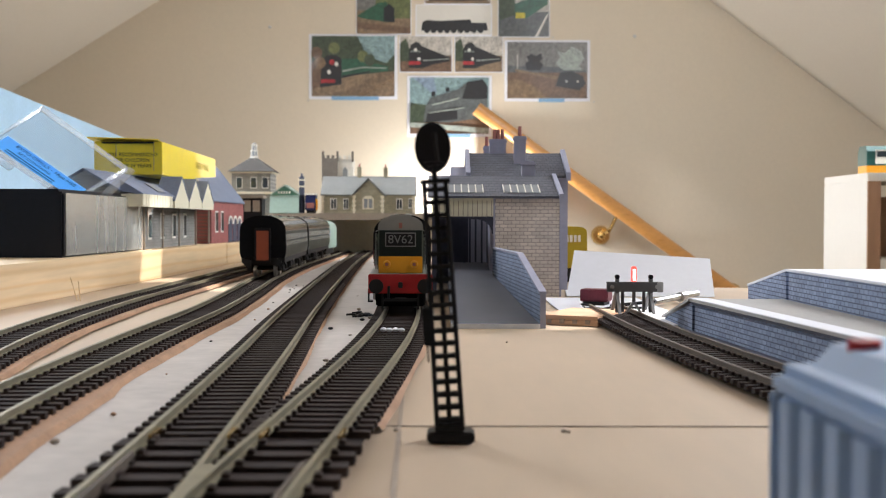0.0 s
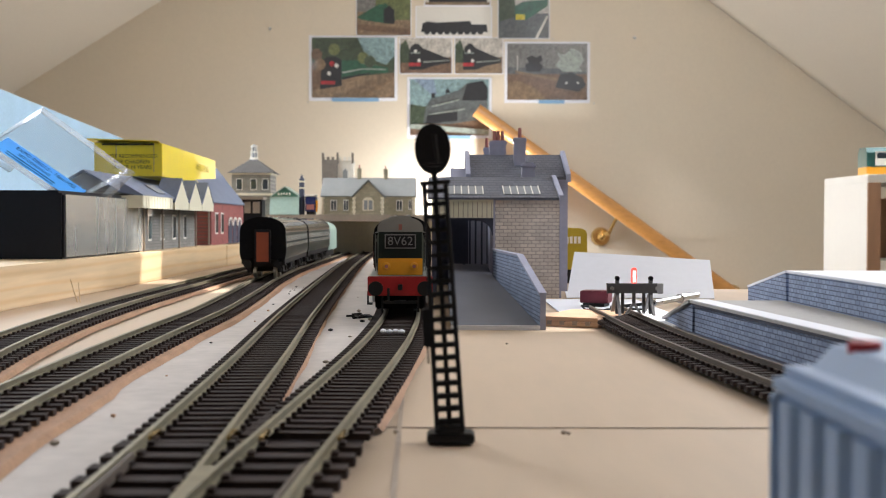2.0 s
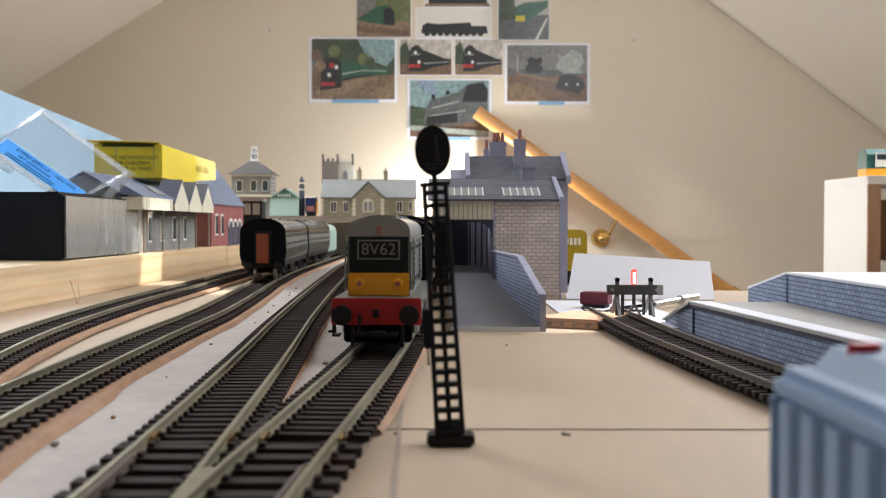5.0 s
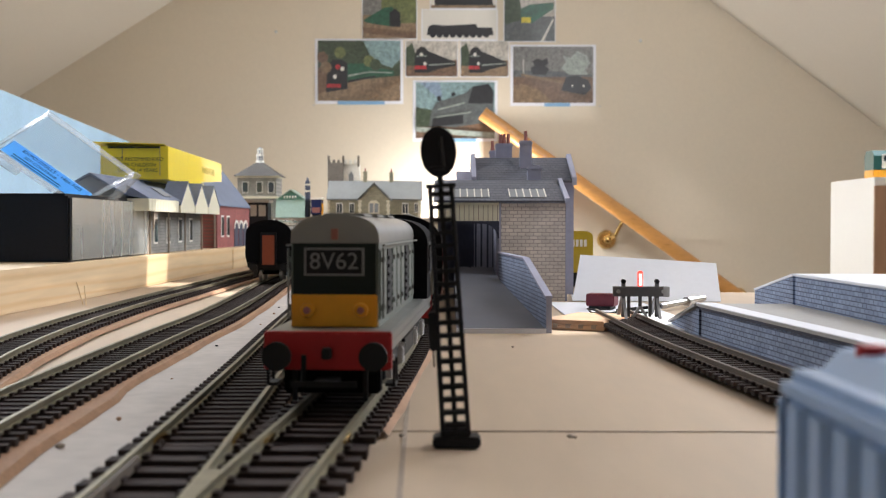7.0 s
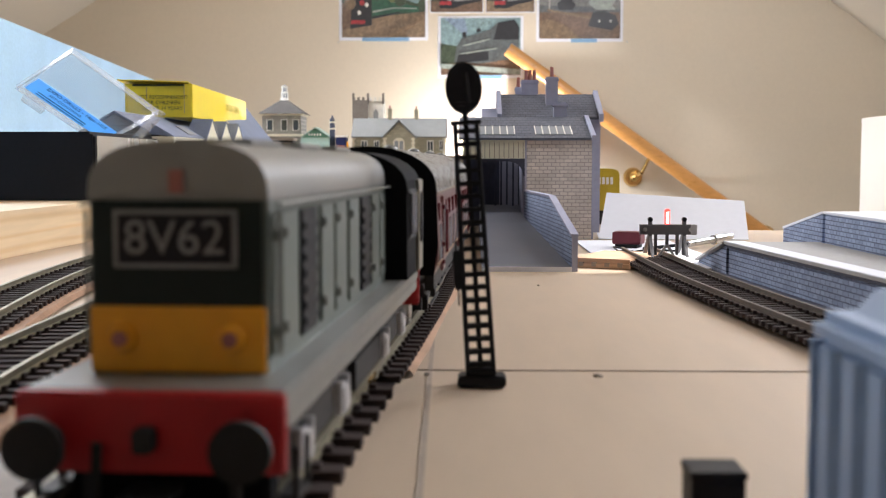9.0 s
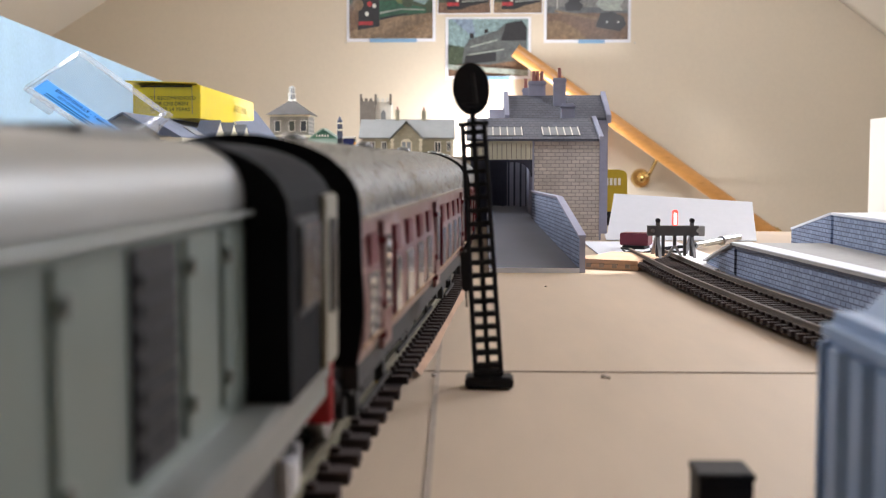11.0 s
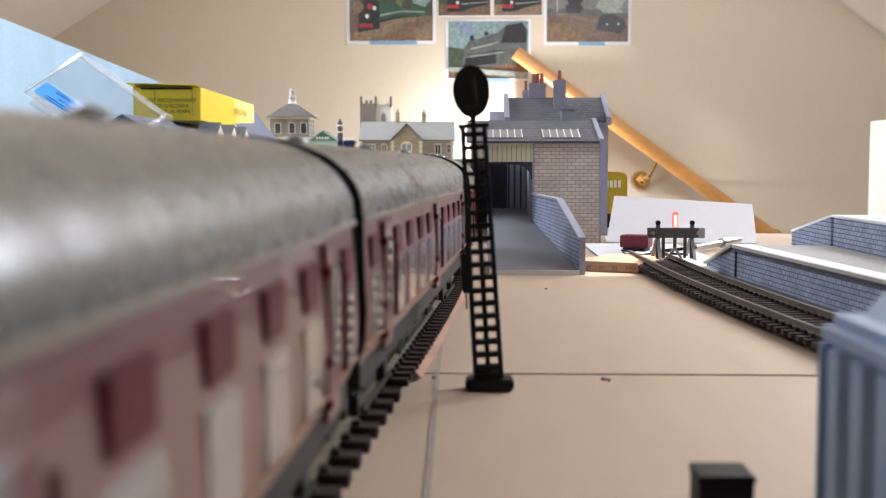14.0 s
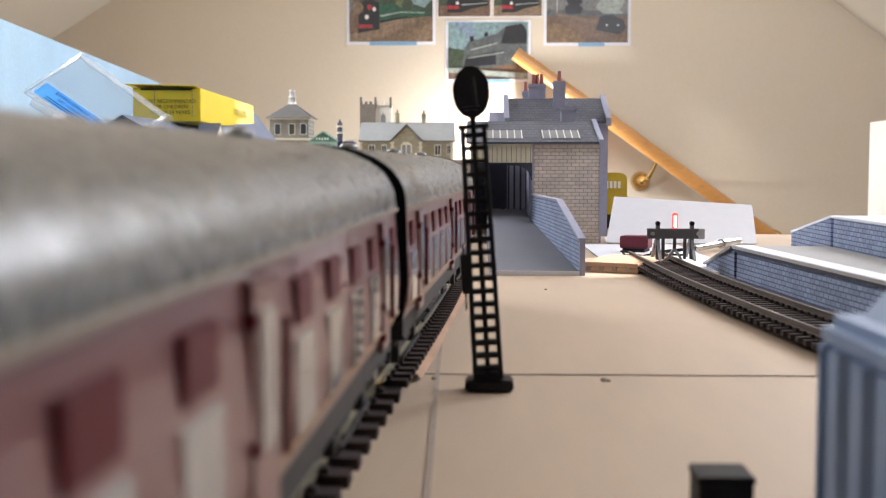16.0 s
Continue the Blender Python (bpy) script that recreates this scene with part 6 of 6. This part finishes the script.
        for k in range(8):
            a = math.pi * (k + 0.5) / 4
            part("mullion", rod((r * math.cos(a), 0.03 + r * math.sin(a), z0), (r * math.cos(a), 0.03 + r * math.sin(a), z1), 0.0005, seg=5), SHELFWHITE, lt)
        part("lantern_rail", rod((0, 0.03, z1), (0, 0.03, z1 + 0.0015), r + 0.0010, seg=8), SHELFWHITE, lt)
    part("spire", rod((0, 0.03, 0.1080), (0, 0.03, 0.1110), 0.0048, 0.0006, 8), GREYROOF, lt)
    for x in (-0.018, 0.004, 0.022):
        w = part("window", B((x - 0.005, x + 0.005, -0.0008, 0, 0.0385, 0.0560)), SHELFWHITE, o)
        part("pane", B((x - 0.004, x + 0.004, -0.0014, -0.0008, 0.0395, 0.0550)), DARKGLAZE, w)
    # dark kiosk, green shed, chimney stack, small engine
    k = thing("dark_hut", "dark brown hut beside the line", "model building", pose(-0.270, 1.62, 0.0262))
    part("wall", B((-0.014, 0.014, 0, 0.03, 0, 0.0600)), SATIN, k)
    part("roof", B((-0.016, 0.016, -0.002, 0.032, 0.0600, 0.0640), bevel=0.0006), CARDBROWN, k)
    part("window", B((-0.011, -0.002, -0.0006, 0, 0.041, 0.057), (0.001, 0.011, -0.0006, 0, 0.041, 0.057)), CARDBROWN, k)
    g = gabled("green_shed", "green corrugated shed with arched gable", -0.262, -0.222, 1.752, 1.80, z, 0.094, 0.108, GREENPAINT, PALEGREEN, "y")
    part("front_roof", prism([(1.742, 0.0662), (1.752, 0.0935), (1.752, 0.0662)], "x", -0.264, -0.220), PALEGREEN, g)
    part("fretwork", B(*[(-0.252 + 0.0042 * i, -0.2500 + 0.0042 * i, 1.7488, 1.7494, 0.096, 0.0995) for i in range(5)]), SHELFWHITE, g)
    s = thing("boiler_chimney", "dark banded brick chimney stack", "chimney", pose(-0.2215, 1.765, z))
    smooth(part("stack", rod((0.004, 0, 0), (0.004, 0, 0.056), 0.0046, 0.0040, 14), DARKCARD, s))
    part("band", rod((0.004, 0, 0.050), (0.004, 0, 0.0525), 0.0052, seg=14), PALESTONE, s)
    part("band", rod((0.004, 0, 0.040), (0.004, 0, 0.0425), 0.0054, seg=14), PALESTONE, s)
    part("finial", rod((0.004, 0, 0.056), (0.004, 0, 0.062), 0.003, 0.0008, 10), DARKCARD, s)
    e = thing("small_wagon", "small dark blue model van on the raised deck", "model wagon", pose(-0.199, 1.752, z))
    part("body", B((-0.012, 0.004, 0, 0.03, 0.005, 0.028), bevel=0.0008), NAVY, e)
    part("roof", B((-0.013, 0.005, -0.001, 0.031, 0.028, 0.031), bevel=0.0006), SHELFWHITE, e)
    part("panel", B((-0.010, 0.002, -0.0006, 0, 0.008, 0.016)), TERRACOTTA, e)
    part("chassis", B((-0.010, 0.002, 0.002, 0.028, 0.0, 0.005)), UNDER, e)
    part("end_board", B((0.0045, 0.0065, 0, 0.01, 0.005, 0.022)), YELLOW, e)


def odds_and_ends():
    p = thing("paper_sheet", "folded sheet of white paper leaning upright", "paper", pose(0, 0, 0))
    bm = bmesh.new()
    a = [bm.verts.new(v) for v in ((0.0885, 0.818, 0.0008), (0.1930, 0.812, 0.0008), (0.2020, 0.866, 0.0262), (0.1010, 0.880, 0.0320))]
    bm.faces.new(a)
    b = [bm.verts.new(v) for v in ((0.0885, 0.818, 0.0008), (0.1930, 0.812, 0.0008), (0.194, 0.875, 0.0008), (0.095, 0.89, 0.0008))]
    bm.faces.new(b)
    s = part("sheet", bm, PAPER, p)
    sm = s.modifiers.new("thick", "SOLIDIFY")
    sm.thickness = 0.0003
    y = thing("yellow_railcar", "yellow-ended model railcar standing behind the shed", "model train", pose(0.1075, 0.99, 0.0018))
    part("body", prism(arch(0.0172, 0.012, 0.038, 0.048, 16, 4.5), "y", 0.0, 0.20), mat("railcar_yellow", (0.50, 0.36, 0.02), 0.4, 0, 0.08), y)
    for k in range(7):
        part("window", B((-0.0118 + 0.0035 * k, -0.0095 + 0.0035 * k, -0.0006, 0, 0.0345, 0.0405)), SHELFWHITE, y)
    part("skirt", B((-0.016, 0.016, 0.0002, 0.198, 0.0, 0.012)), UNDER, y)
    o = thing("wood_offcut", "rough brown plywood offcut lying on the board", "offcut", pose(0.0730, 0.612, 0.0, 0, 0, -26))
    part("lower_ply", B((-0.016, 0.018, -0.022, 0.034, 0.0002, 0.0028), bevel=0.0003), OFFCUT, o)
    part("upper_ply", B((-0.0162, 0.0172, -0.021, 0.034, 0.0029, 0.0052), bevel=0.0003), OFFCUT, o)
    for i in range(4):
        part("notch", B((-0.010 + 0.007 * i, -0.0075 + 0.007 * i, -0.0224, -0.0205, 0.0012, 0.0032)), CARDBROWN, o)
    w = thing("red_wagon", "small dark red model wagon beside the paper", "model wagon", pose(0.0985, 0.735, 0.0, 0, 0, 70))
    part("body", B((-0.007, 0.007, -0.009, 0.009, 0.003, 0.0108), bevel=0.0005), mat("wagon_red", (0.17, 0.02, 0.035), 0.5), w)
    part("chassis", B((-0.008, 0.008, -0.007, 0.007, 0.0, 0.003)), UNDER, w)
    r = random.Random(5)
    for i in range(9):
        x, yy = 0.086 + 0.030 * r.random(), 0.675 + 0.04 * r.random()
        a = r.random() * 6.28
        tw = thing("wire_scrap", "short scrap of black wire", "wire", pose(x, yy, 0.0013), "wire scraps by the buffer stop")
        part("wire", rod((0, 0, 0), (0.009 * math.cos(a), 0.009 * math.sin(a), 0.002 * r.random()), 0.0006, seg=6), SATIN, tw)
    c = thing("metal_tube", "thin silvery tube with brass collar lying on the board", "tube", pose(0.150, 0.745, 0.0034, 0, 0, 0))
    smooth(part("tube", rod((-0.016, -0.02, 0), (0.022, 0.028, 0.0022), 0.0020, seg=12), STEEL, c))
    smooth(part("collar", rod((0.006, 0.008, 0.001), (0.013, 0.017, 0.0014), 0.0032, seg=14), STEEL, c))
    part("lead", rod((-0.016, -0.02, 0), (-0.045, -0.03, -0.002), 0.0010, seg=8), SATIN, c)
    # crumbs and chips of ballast
    for x, yy, rad in ((-0.0925, 0.272, 0.0011), (-0.0118, 0.288, 0.0008), (0.0305, 0.287, 0.0009), (0.0316, 0.2865, 0.0007), (-0.022, 0.293, 0.0009), (-0.064, 0.5, 0.001), (-0.0775, 0.47, 0.0011), (-0.039, 0.62, 0.0015), (-0.048, 0.66, 0.0012),
                       (-0.0465, 0.655, 0.001), (-0.043, 0.61, 0.0012), (-0.055, 0.56, 0.0012), (-0.050, 0.68, 0.0014), (-0.0305, 0.58, 0.0008), (0.028, 0.50, 0.0007), (-0.029, 0.263, 0.0009), (-0.030, 0.2655, 0.0008)):
        cr = solid("crumb", ball((0, 0, rad * 0.6), rad, (1.3, 0.9, 0.6), seg=6), CARDBROWN if rad != 0.0012 else SATIN, "tiny crumb of wood or plastic", "crumb", pose(x, yy, 0.0008, 0, 0, x * 9000))
    for i in range(26):
        yy = r.uniform(0.30, 0.95)
        lo, hi = between(LINE_B, yy) + 0.021, between(LINE_C, yy) - 0.016
        if i % 3 == 0:
            lo, hi = between(LINE_C, yy) + 0.016, between(LINE_D, yy) - 0.017
        if hi - lo < 0.003:
            continue
        rad = r.uniform(0.0004, 0.0010)
        solid("crumb", ball((0, 0, rad * 0.5), rad, (1.4, 0.9, 0.6), seg=6), (CARDBROWN, SATIN, CORK)[i % 3], "tiny crumb of wood or plastic", "crumb", pose(r.uniform(lo, hi), yy, 0.0008, 0, 0, r.uniform(0, 180)))
    fl = thing("track_debris", "small heap of dark plastic bits beside the track", "debris", pose(-0.047, 0.635, 0.0008))
    for i in range(12):
        a = r.random() * 6.28
        part("bit", B((-0.0035, 0.0035, -0.0006, 0.0006, 0, 0.0011)), SATIN, fl, "", pose(r.uniform(-0.007, 0.007), r.uniform(-0.012, 0.012), 0.0002 + 0.0008 * r.random(), 0, 0, math.degrees(a)))
    pg = thing("paper_scrap", "crumpled white scrap between the rails", "scrap", pose(-0.0225, 0.510, RAIL_Z - 0.002))
    for i in range(4):
        part("curl", ball((-0.004 + 0.0027 * i, 0.001 * (-1) ** i, 0.0008), 0.0014, (1.1, 1.4, 0.7), seg=8), PAPER, pg)


green_train()
signal()
blue_building()
buffer_stop()
brick_platforms()
goods_shed()
left_platform()
stations()
upper_level()
odds_and_ends()
tracks()


def motions():
    keyed = [(t, y) for t, y in FRONT]
    pace = lambda t: between(keyed, t)
    steps = [i * 0.25 for i in range(65)]
    walk(LOCO, [(t, pose(-0.0010, 0, 0) @ on_line(LINE_D, pace(t), 0.171, 0.042)) for t in steps])
    for c, off in zip(COACHES, COACH_AT):
        walk(c, [(t, on_line(LINE_D, pace(t) + off, COACH_LENGTH, 0.038)) for t in steps])
    for v in (LOCO, *COACHES):
        for ws in [o for o in v.children if o.name.startswith("wheelset")]:
            p = ws.matrix_basis.translation.copy()
            walk(ws, [(i * 0.1, pose(p.x, p.y, p.z, math.degrees((0.597 - pace(i * 0.1)) / p.z), 0, 0)) for i in range(161)])


motions()
